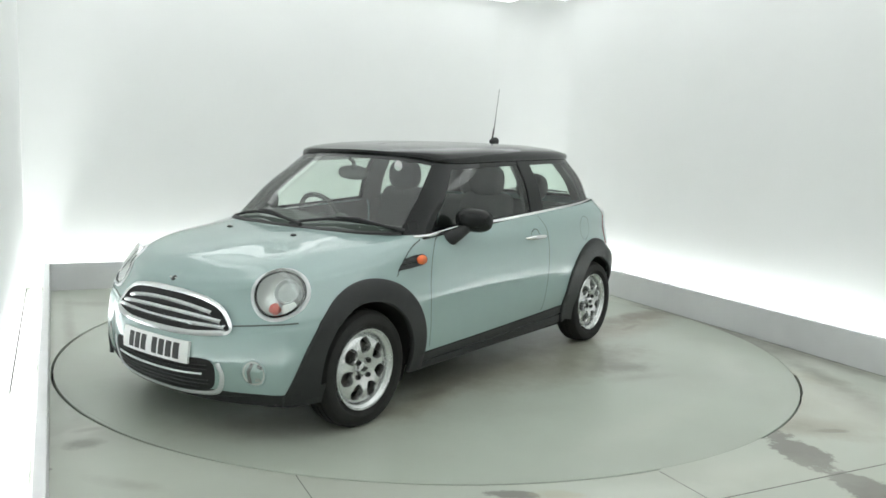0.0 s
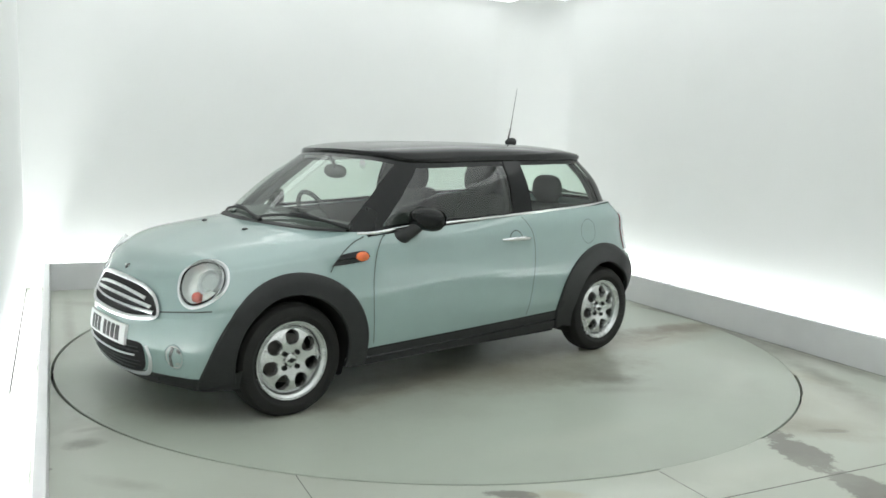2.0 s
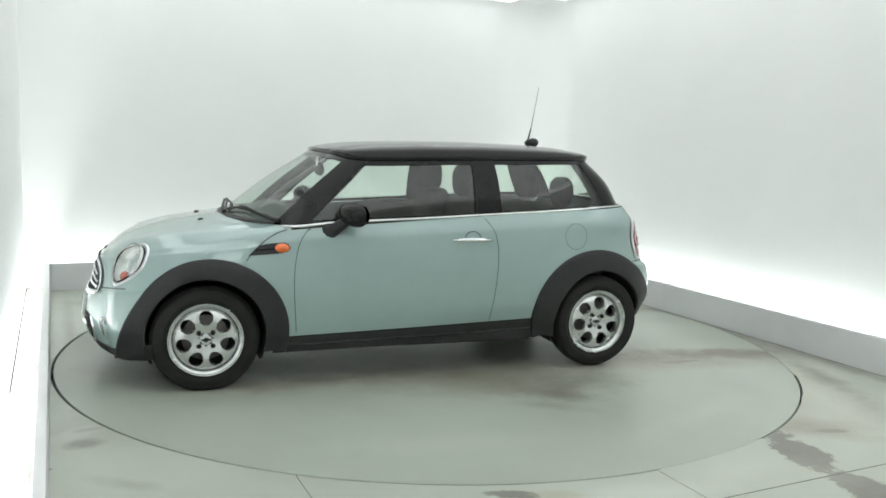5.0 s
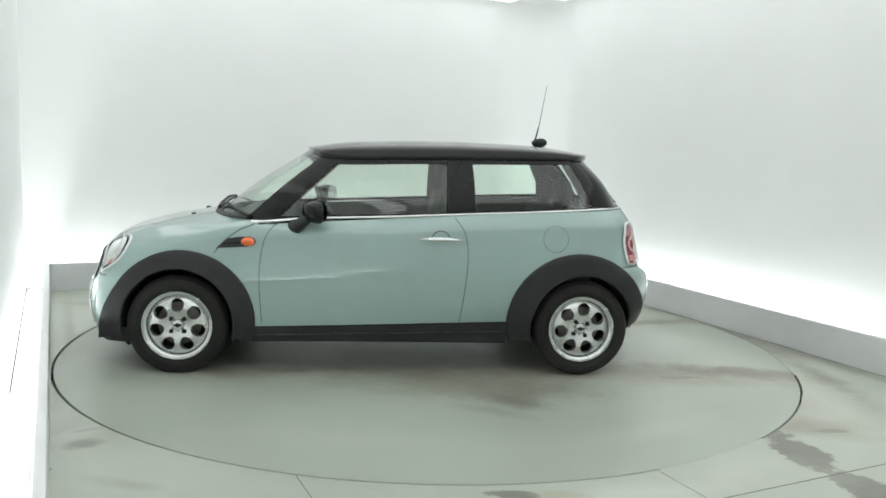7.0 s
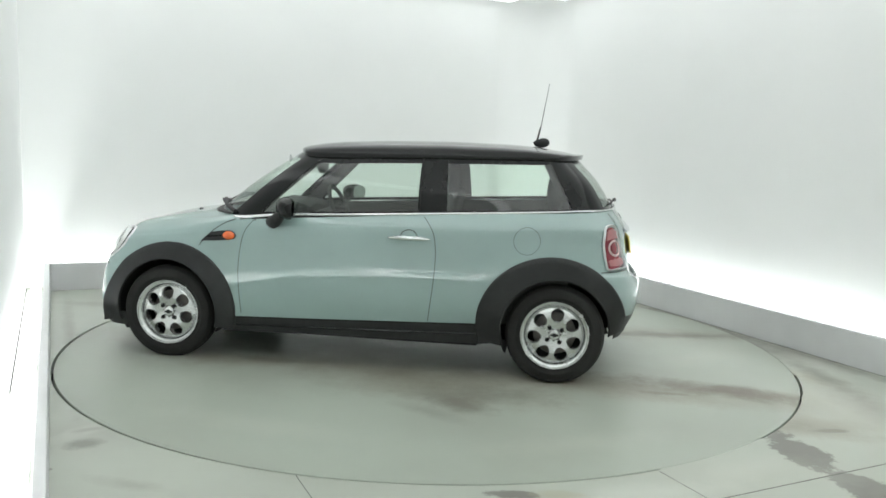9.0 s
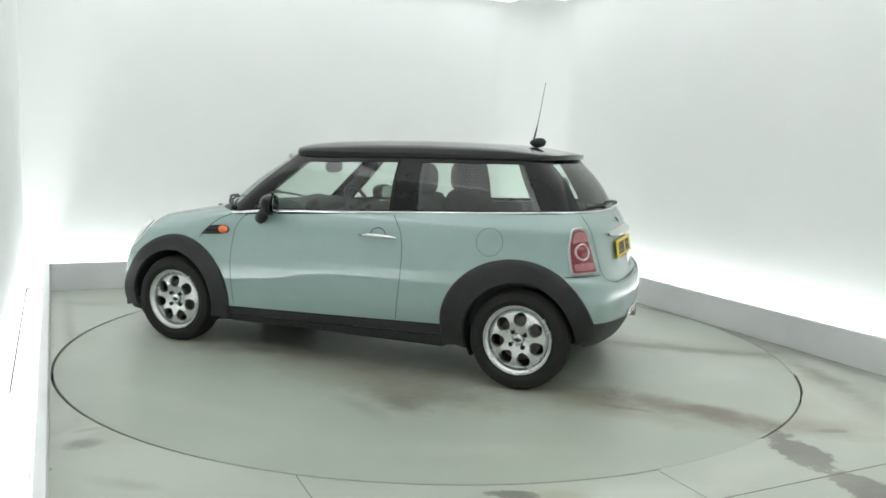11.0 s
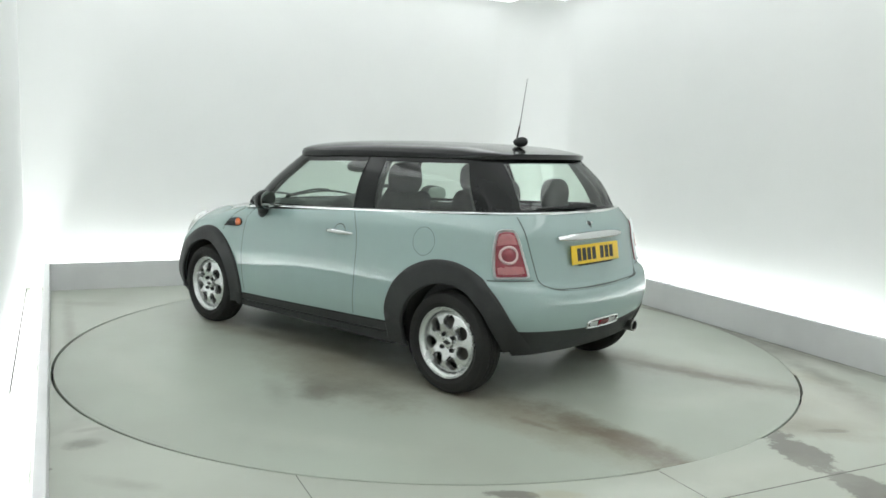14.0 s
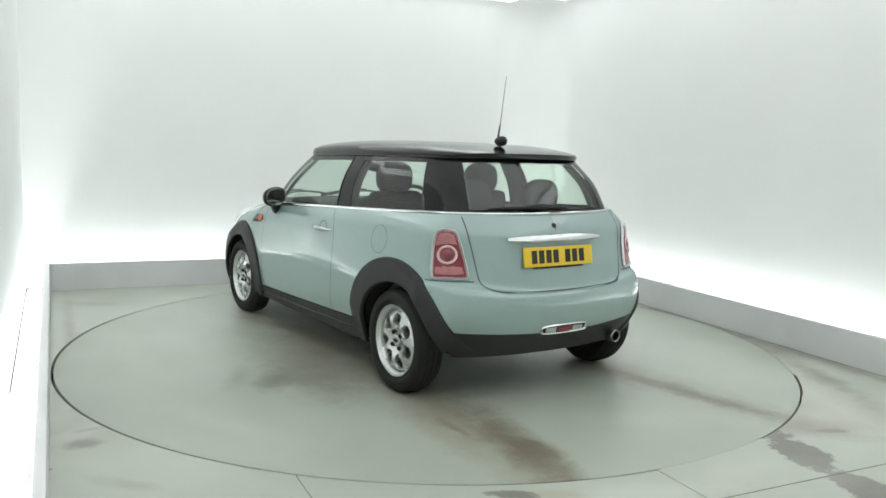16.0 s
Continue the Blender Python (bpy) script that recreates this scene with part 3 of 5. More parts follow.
def on_side(x, z, side=1, out=0.0):
    """A point of the flank's skin at x, z, lifted by out."""
    hit, nor, _, _ = SKIN.ray_cast(Vector((x, side * 1.6, z)), Vector((0, -side, 0)))
    if hit is None:
        hit, nor, _, _ = SKIN.find_nearest(Vector((x, side * 0.8, z)))
    if nor.y * side < 0:
        nor = -nor
    return hit + nor * out


def on_front(y, z, out=0.0):
    hit, nor, _, _ = SKIN.ray_cast(Vector((3.0, y, z)), Vector((-1, 0, 0)))
    if hit is None:
        hit, nor, _, _ = SKIN.find_nearest(Vector((1.9, y, z)))
    if nor.x < 0:
        nor = -nor
    return hit + nor * out


def on_rear(y, z, out=0.0):
    hit, nor, _, _ = SKIN.ray_cast(Vector((-3.0, y, z)), Vector((1, 0, 0)))
    if hit is None:
        hit, nor, _, _ = SKIN.find_nearest(Vector((-1.7, y, z)))
    if nor.x > 0:
        nor = -nor
    return hit + nor * out


def on_top(x, y, out=0.0):
    hit, nor, _, _ = SKIN.ray_cast(Vector((x, y, 2.0)), Vector((0, 0, -1)))
    if hit is None:
        hit, nor, _, _ = SKIN.find_nearest(Vector((x, y, 0.9)))
    if nor.z < 0:
        nor = -nor
    return hit + nor * out


def smooth2d(pts, n, closed=False):
    """n points on the smooth curve through 2D points."""
    p = np.array([(a, b, 0) for a, b in pts], float)
    if closed:
        m = len(p)
        q = np.vstack([p[-2:], p, p[:3]])
        t = np.linspace(0, m, n, endpoint=False) + 2
    else:
        q, t = p, np.linspace(0, len(p) - 1, n)
    return [tuple(c[:2]) for c in catmull(q, t)]


def ribbon(name, where, pts, width, material, parent, out=0.0015, closed=False, label="", thick=0.0):
    """A strip along a line on the skin; thick > 0 makes it a raised bead."""
    bm = bmesh.new()
    n = len(pts)
    left, mid, right = [], [], []
    for i, (a, b) in enumerate(pts):
        p = pts[i - 1] if (i or closed) else pts[i]
        q = pts[(i + 1) % n] if (i < n - 1 or closed) else pts[i]
        d = Vector((q[0] - p[0], q[1] - p[1])).normalized()
        nx, ny = -d.y * width / 2, d.x * width / 2
        left.append(where(a + nx, b + ny, out))
        mid.append(where(a, b, out + thick))
        right.append(where(a - nx, b - ny, out))
    rows = [left, mid, right] if thick else [left, right]
    if closed:
        rows = [r + r[:1] for r in rows]
    grid_faces(bm, [[tuple(v) for v in r] for r in rows])
    if closed:
        bmesh.ops.remove_doubles(bm, verts=bm.verts, dist=1e-5)
    return part(name, bm, material, parent, label)


def patch(name, where, outline, material, parent, out=0.003, rings=4, label="", dome=0.0):
    """A filled shape on the skin, within an outline of 2D points, with a turned-down rim."""
    bm = bmesh.new()
    ca = sum(p[0] for p in outline) / len(outline)
    cb = sum(p[1] for p in outline) / len(outline)
    loops = [[where(a, b, -0.004) for a, b in outline]]
    for k in range(rings):
        f = 1 - k / rings
        lift = out + dome * (1 - f * f)
        loops.append([where(ca + (a - ca) * f, cb + (b - cb) * f, lift) for a, b in outline])
    vs = [[bm.verts.new(p) for p in r] for r in loops]
    n = len(outline)
    for a, b in zip(vs, vs[1:]):
        for i in range(n):
            bm.faces.new((a[i], a[(i + 1) % n], b[(i + 1) % n], b[i]))
    c = bm.verts.new(where(ca, cb, out + dome))
    for i in range(n):
        bm.faces.new((vs[-1][i], vs[-1][(i + 1) % n], c))
    return part(name, bm, material, parent, label)


def side_fn(side):
    return lambda a, b, out=0.0: on_side(a, b, side, out)


# black wheel-arch trims and dark wheel housings
def arch_trim(ax, az, ri, ro, side):
    bm = bmesh.new()
    rows = [[] for _ in range(7)]
    a0, a1 = (-15, 197) if ax > 0 else (-17, 185)
    for k in range(61):
        a = radians(a0 + (a1 - a0) * k / 60)
        c, s = math.cos(a), math.sin(a)
        outer = ro + (0.012 if ax < 0 else 0.006) * math.cos(2 * a)
        if ax > 0 and a < radians(32):
            outer += 0.085 * ((radians(32) - a) / radians(47)) ** 1.6

        def at(r, out):
            z = max(az + r * s, 0.19)
            p = on_side(ax + r * c, max(z, 0.235), side, out)
            p.z = z
            return p
        edge = at(ri + 0.05, 0.0)
        face = abs(edge.y)
        rows[0].append(at(outer, -0.01))
        rows[1].append(at(outer - 0.002, 0.010))
        rows[2].append(at(outer - 0.010, 0.016))
        m = at(ri + 0.05, 0.016)
        rows[3].append(m)
        ex = (1.230 if ax > 0 else -1.232) + 0.326 * c
        ez = max((0.308 if ax > 0 else 0.312) + 0.326 * s, 0.19)
        rows[4].append(Vector((ex + 0.006 * c, side * (face + 0.020), ez + 0.006 * s)))
        rows[5].append(Vector((ex, side * (face + 0.014), ez)))
        rows[6].append(Vector((ex, side * (face - 0.004), ez)))
    grid_faces(bm, [[tuple(v) for v in r] for r in rows])
    part("wheel_arch_trim", bm, M_PLASTIC, car, "black plastic wheel arch trim")
    bm = bmesh.new()
    r = 0.336
    hx, hz = (1.230, 0.308) if ax > 0 else (-1.232, 0.312)
    ins = [[], []]
    for t in np.linspace(-30, 210 if ax > 0 else 182, 41):
        x, z = hx + r * math.cos(radians(t)), max(0.16, hz + r * math.sin(radians(t)))
        ins[0].append((x, side * (abs(on_side(x, max(z, 0.24), side).y) - 0.018), z))
        ins[1].append((x, side * 0.50, z))
    vs = grid_faces(bm, ins)
    bm.faces.new(vs[1])
    part("wheel_housing", bm, M_DARK, car)


for arch in ARCHES:
    for side in (1, -1):
        arch_trim(*arch, side)

# dark floor pan
bm = bmesh.new()
pan = [(1.80, .45), (1.60, .62), (.80, .62), (.76, .775), (-.76, .785), (-.80, .62), (-1.45, .60), (-1.58, .45)]
outline = pan + [(x, -y) for x, y in reversed(pan)]
lo = [bm.verts.new((x, y, 0.20 if x > -1 else 0.25)) for x, y in outline]
hi = [bm.verts.new((x * 0.99, y * 0.98, 0.30)) for x, y in outline]
bm.faces.new(lo)
bm.faces.new(hi)
for i in range(len(lo)):
    j = (i + 1) % len(lo)
    bm.faces.new((lo[i], lo[j], hi[j], hi[i]))
part("floor_pan", bm, M_DARK, car, "dark underbody", smooth=False)


# ---------- wheels ----------
def wheel(x, y_out, z, side, turn):
    """A seven-hole alloy wheel: rim, pierced plate, cap, bolts, tyre."""
    s = side
    holder = Vector((x, y_out * s, z))
    bm = bmesh.new()
    R, n = 0.300, 72
    prof = [(.206, -.012), (.215, -.004), (.235, .014), (.262, .016), (.281, .006), (.289, -.010), (.2965, -.022), (.2985, -.030), (.2985, -.038), (.2945, -.0385), (.2945, -.044), (.300, -.0445),
            (.301, -.070), (.2955, -.0705), (.2955, -.077), (.301, -.0775), (.300, -.103), (.2945, -.1035), (.2945, -.109), (.2985, -.110), (.296, -.128), (.283, -.148), (.262, -.157), (.215, -.150), (.206, -.145)]
    lathe(bm, [(r, o * s) for r, o in prof], n, "y", holder)
    for v in bm.verts:
        v.co.z = max(v.co.z, 0.001)
    tyre_bm = bm
    bm = bmesh.new()
    # rim lip and barrel
    lathe(bm, [(r, o * s) for r, o in [(.209, -.016), (.2095, -.002), (.206, .003), (.2015, .002), (.199, -.005), (.1965, -.008), (.187, -.012), (.1835, -.017), (.1815, -.030), (.180, -.044), (.180, -.12), (.196, -.140), (.206, -.146)]], 64, "y", holder)
    rim = part("wheel", bm, M_ALLOY, car, "silver seven-hole alloy wheel with black tyre")
    part("tyre", tyre_bm, M_TYRE, rim, "black rubber tyre")

    def dish(r):
        return (-0.027 + 0.025 * math.exp(-((r - 0.112) / 0.055) ** 2) - (0.012 if r < 0.03 else 0.0) - 0.9 * max(0.0, r - 0.166)) * s
    bm = bmesh.new()
    hc, m = 0.1235, 28
    for k in range(7):
        mid = radians(90 + turn) + 2 * math.pi * k / 7
        loops = []
        for kind in range(5):
            loop = []
            for i in range(m):
                t = 2 * math.pi * i / m
                hx, hy = hc + 0.0385 * math.cos(t), 0.0365 * math.sin(t)
                if kind >= 1:
                    # outer boundary of the sector along the same heading
                    dx, dy = math.cos(t), math.sin(t)
                    best = 9.0
                    for lim, rr in ((1, 0.178), (-1, 0.030)):
                        bq, cq = hc * dx, hc * hc - rr * rr
                        disc_ = bq * bq - cq
                        if disc_ >= 0:
                            for root in (-bq + math.sqrt(disc_), -bq - math.sqrt(disc_)):
                                if root > 1e-6:
                                    best = min(best, root)
                    for sg in (1, -1):
                        nx_, ny_ = -math.sin(sg * math.pi / 7), math.cos(sg * math.pi / 7)
                        den = dx * nx_ + dy * ny_
                        if abs(den) > 1e-9:
                            root = -hc * nx_ / den
                            if root > 1e-6:
                                best = min(best, root)
                    f = (0.12, 0.55, 1.0)[min(kind, 3) - 1] if kind <= 3 else 1.0
                    bx, by = hc + best * dx, best * dy
                    px, py = hx + (bx - hx) * f, hy + (by - hy) * f
                else:
                    px, py = hx, hy
                if kind == 4:
                    break
                r = math.hypot(px, py)
                a = math.atan2(py, px) + mid
                d = dish(r) - (0.010 * s if kind == 0 else 0)
                loop.append(Vector((r * math.cos(a), d, r * math.sin(a))) + holder)
            if loop:
                loops.append(loop)
        inner = [Vector((p.x, p.y - 0.030 * s, p.z)) for p in loops[0]]
        allv = [[bm.verts.new(p) for p in l] for l in [inner] + loops]
        for a, b in zip(allv, allv[1:]):
            for i in range(m):
                bm.faces.new((a[i], a[(i + 1) % m], b[(i + 1) % m], b[i]))
    bmesh.ops.remove_doubles(bm, verts=bm.verts, dist=0.0008)
    part("wheel_plate", bm, M_ALLOY, rim)
    bm = bmesh.new()
    rings = lathe(bm, [(.033, -.034 * s), (.033, -.016 * s), (.029, -.012 * s), (.010, -.010 * s)], 24, "y", holder)
    cap(bm, rings[-1])
    part("hub_cap", bm, M_ALLOY, rim)
    bm = bmesh.new()
    for w0, w1, h in ((-0.024, 0.024, 0.0055), (-0.009, 0.009, 0.012)):
        box(bm, holder + Vector((w0, -0.008 * s - 0.001, -h)), holder + Vector((w1, -0.008 * s + 0.001, h)), 0.0008, 1)
    part("hub_badge", bm, M_INK, rim, "small black badge")
    for k in range(4):
        a = radians(45 + turn * 1.4) + k * math.pi / 2
        bm = bmesh.new()
        rings = lathe(bm, [(.0125, -.018 * s), (.0125, -.009 * s), (.009, -.0085 * s), (.008, -.016 * s)], 12, "y", holder + Vector((.052 * math.cos(a), 0, .052 * math.sin(a))))
        cap(bm, rings[-1])
        part("wheel_bolt", bm, M_DARK, rim, "dark wheel bolt")
    bm = bmesh.new()
    rings = lathe(bm, [(.13, -.075 * s), (.13, -.085 * s), (.05, -.070 * s)], 32, "y", holder)
    cap(bm, rings[-1])
    part("brake_disc", bm, plain("brake_iron", (0.16, 0.15, 0.14), 0.5, metal=0.7, vary=0.2, scale=20), rim, "dull iron brake disc")
    bm = bmesh.new()
    rings = lathe(bm, [(.182, -.10 * s), (.182, -.14 * s), (.05, -.14 * s)], 32, "y", holder)
    cap(bm, rings[-1])
    part("inner_face", bm, M_DARK, rim)


wheel(1.2335, 0.792, 0.290, 1, 0)
wheel(-1.2335, 0.806, 0.298, 1, 6)
wheel(1.2335, 0.792, 0.290, -1, 14)
wheel(-1.2335, 0.806, 0.298, -1, -9)


# ---------- glass house ----------
def band(u0, u1, v0, v1, out=0.0, nu=24, nv=10):
    """Points of the glass band between columns u0..u1 and heights v0..v1 (0 foot, 1 head)."""
    rows = sheet(BAND, np.linspace(u0, u1, nu), np.linspace(v0 * 2, v1 * 2, nv))
    if out:
        du = np.gradient(rows, axis=1)
        dv = np.gradient(rows, axis=0)
        nn = np.cross(du, dv)
        nn /= np.linalg.norm(nn, axis=2, keepdims=True) + 1e-12
        c = np.array([-0.3, 0, 1.1])
        sign = np.sign(((rows - c) * nn).sum(axis=2).mean())
        rows = rows + nn * out * sign
    return rows


def band_part(name, spans, material, sides=(1, -1), out=0.0, label="", parent=None, thick=0.0):
    """A piece of the glass band; spans: (u0, u1, v0, v1) each; sides: which halves, joined."""
    bm = bmesh.new()
    for u0, u1, v0, v1 in spans:
        rows = band(u0, u1, v0, v1, out, max(4, int((u1 - u0) * 8)), 9)
        for s in sides:
            grid_faces(bm, [[(p[0], p[1] * s, p[2]) for p in r] for r in rows])
            if thick:
                back = band(u0, u1, v0, v1, out - thick, max(4, int((u1 - u0) * 8)), 9)
                grid_faces(bm, [[(p[0], p[1] * s, p[2]) for p in r] for r in back])
    bmesh.ops.remove_doubles(bm, verts=bm.verts, dist=0.0005)
    return part(name, bm, material, parent or car, label)


A0, A1, B0, B1, C0, C1 = 3.62, 4.50, 6.93, 7.28, 9.05, 10.35
TOP, BOT = 0.90, 0.05
band_part("windscreen", [(0, A0, 0.0, 0.93)], M_GLASS, label="clear laminated windscreen")
band_part("windscreen_frame", [(0, A0, 0.93, 1.0)], M_BLACK_GLOSS, out=0.001)
band_part("rear_window", [(C1, 12, 0.07, 0.90)], M_GLASS, label="clear rear window")
band_part("rear_window_frame", [(C1, 12, 0.0, 0.07), (C1, 12, 0.90, 1.0)], M_BLACK_GLOSS, out=0.001)
for s in (1, -1):
    band_part("windscreen_pillar", [(A0, A1, 0, 1)], M_BLACK_GLOSS, (s,), 0.002, "black windscreen pillar", thick=0.03)
    band_part("door_window", [(A1, B0, BOT, TOP)], M_GLASS, (s,), label="clear side window", parent=PART["door_l" if s > 0 else "door_r"])
    band_part("door_window_frame", [(A1, B0, 0, BOT), (A1, B0, TOP, 1)], M_BLACK_GLOSS, (s,), 0.001, "black window seal", parent=PART["door_l" if s > 0 else "door_r"])
    band_part("door_pillar", [(B0, B1, 0, 1)], M_BLACK_GLOSS, (s,), 0.002, "black pillar between the side windows", thick=0.03)
    band_part("quarter_window", [(B1, C0, BOT, TOP)], M_GLASS, (s,), label="fixed rear side window")
    band_part("quarter_window_frame", [(B1, C0, 0, BOT), (B1, C0, TOP, 1)], M_BLACK_GLOSS, (s,), 0.001, "black window seal")
    band_part("rear_pillar", [(C0, C1, 0, 1)], M_BLACK_GLOSS, (s,), 0.002, "black rear pillar", thick=0.03)
    rows = sheet(BAND, np.full(2, 6.955), np.linspace(0, 2, 12))
    bm = bmesh.new()
    tube(bm, [(p[0], (p[1] + 0.003) * s, p[2]) for p in rows[:, 0]], 0.004, 6)
    part("window_seal", bm, M_DARK, car)


# ---------- roof ----------
def roof_height(x):
    xs = (-1.42, -1.36, -1.27, -1.05, -.86, -.47, -.08, .20, .32, .44, .52, .56)
    zs = (1.352, 1.366, 1.392, 1.421, 1.431, 1.436, 1.428, 1.413, 1.401, 1.384, 1.365, 1.354)
    return float(np.interp(x, xs, zs))


def roof():
    us = np.linspace(0, 12, 121)
    edge = catmull(HEAD, us, True)
    tail = np.clip((-edge[:, 0] - 1.06) / 0.26, 0, 1) ** 2
    rows = []
    cx = np.clip(edge[:, 0], -1.02, 0.28)
    center = np.stack([cx, np.zeros(len(us)), edge[:, 2]], 1)
    away = edge - center
    away[:, 2] = 0
    length = np.linalg.norm(away, axis=1, keepdims=True)
    unit = away / np.maximum(length, 1e-6)
    for grow, dz in ((-0.02, -0.006), (0.006, -0.004), (0.010, 0.004), (0.011, 0.018)):
        p = edge + unit * (grow + 0.030 * tail[:, None] * (1 if dz > -0.005 else 0.5))
        p[:, 2] = edge[:, 2] + dz + (0.008 * tail if dz > 0 else 0)
        rows.append(p)
    base = rows[-1]
    for w in (0.02, 0.05, 0.09, 0.15, 0.22, 0.32, 0.45, 0.6, 0.8, 0.99):
        p = base + (center - base) * w
        top = np.array([roof_height(x) for x in p[:, 0]])
        flank = np.abs(unit[:, 1]) ** 2
        g = (1 - (1 - w) ** 2.8) ** 0.55 * (1 - flank) + (1 - (1 - w) ** 4.5) ** 0.42 * flank
        p[:, 2] = base[:, 2] + np.maximum(top - base[:, 2], 0.0) * g
        rows.append(p)
    bm = bmesh.new()
    for s in (1, -1):
        grid_faces(bm, [[(q[0], q[1] * s, q[2]) for q in r] for r in rows])
    bmesh.ops.remove_doubles(bm, verts=bm.verts, dist=0.001)
    ob = part("roof", bm, M_ROOF, car, "glossy black roof with rear spoiler lip", angle=60)
    inner = [r.copy() for r in rows[3:]]
    bm = bmesh.new()
    for s in (1, -1):
        grid_faces(bm, [[(q[0] * 0.97, q[1] * s * 0.96, q[2] - 0.045) for q in r] for r in inner])
    part("headlining", bm, M_LINER, car, "grey cloth headlining")
    return ob


roof_ob = roof()


# ---------- body details ----------
def plane_fn(c, n, side=1):
    """Places on the skin, given in a plane through c square to n: a to the car's rear or middle, b up."""
    c, n = Vector(c), Vector(n).normalized()
    right = Vector((0, 0, 1)).cross(n).normalized()
    up = n.cross(right)

    def where(a, b, out=0.0):
        p = c + right * a + up * b
        hit, nor, _, _ = SKIN.ray_cast(p + n * 0.4, -n)
        if hit is None:
            hit, nor = p, n
        if nor.dot(n) < 0:
            nor = -nor
        q = hit + nor * out
        return Vector((q.x, q.y * side, q.z))
    return where


def circle(ca, cb, ra, rb, n=32):
    return [(ca + ra * math.cos(2 * math.pi * i / n), cb + rb * math.sin(2 * math.pi * i / n)) for i in range(n)]


# shut lines
def seams():
    for s in (1, -1):
        f = side_fn(s)
        key = "l" if s > 0 else "r"
        door = PART["door_" + key]
        ribbon("door_gap", f, smooth2d([(.650, .925), (.700, .865), (.728, .800), (.747, .680), (.750, .560), (.742, .420), (.735, .318)], 40), 0.0045, M_SEAM_AND_SHADE, door)
        ribbon("door_gap", f, smooth2d([(-.415, .978), (-.452, .930), (-.480, .880), (-.496, .790), (-.497, .690), (-.487, .560), (-.470, .420), (-.460, .345)], 40), 0.0045, M_SEAM_AND_SHADE, door)
        ribbon("bonnet_gap", f, smooth2d([(1.015, .735), (.985, .775), (.930, .830), (.860, .878), (.785, .908)], 24), 0.006, M_SEAM_AND_SHADE, PART["bonnet"])
        ribbon("sill_gap", f, smooth2d([(.775, .290), (.40, .3015), (.0, .315), (-.40, .3285), (-.765, .3405)], 30), 0.008, M_DARK, PART["sill_" + key], 0.001)
        ribbon("sill_step", f, smooth2d([(.775, .238), (.40, .247), (.0, .257), (-.40, .267), (-.765, .277)], 30), 0.012, M_BLACK_GLOSS, PART["sill_" + key], 0.001, thick=0.006)
    for s in (1, -1):
        ribbon("bonnet_gap", lambda a, b, out=0.0: on_front(a, b, out), [(s * y, bonnet_cut(0, y)) for y in np.linspace(.452, .745, 24)], 0.007, M_SEAM_AND_SHADE, PART["bonnet"])
    gate = PART["tailgate"]
    pts = [(.570, 1.03), (.572, .98), (.568, .92), (.556, .85), (.545, .77), (.535, .70), (.522, .672)] 
    line = smooth2d(pts, 24) + smooth2d([(.508, .660), (.460, .640), (.38, .628), (.20, .618), (0, .616), (-.20, .618), (-.38, .628), (-.460, .640), (-.508, .660)], 40) + [(-a, b) for a, b in reversed(smooth2d(pts, 24))]
    ribbon("tailgate_gap", lambda a, b, out=0.0: on_rear(a, b, out), line, 0.007, M_SEAM_AND_SHADE, gate)
    for s in (1, -1):
        ribbon("bumper_gap", plane_fn((-1.60, .66, .695), (-.72, .69, 0.05), s), [(a, -0.005) for a in np.linspace(-.16, .105, 16)], 0.006, M_SEAM_AND_SHADE, PART["rear_bumper"])


seams()

# fuel flap on the left flank
ribbon("fuel_flap", side_fn(1), circle(-1.043, .862, .079, .081, 40), 0.0026, M_SEAM_AND_SHADE, car, closed=True, label="round fuel flap outline")

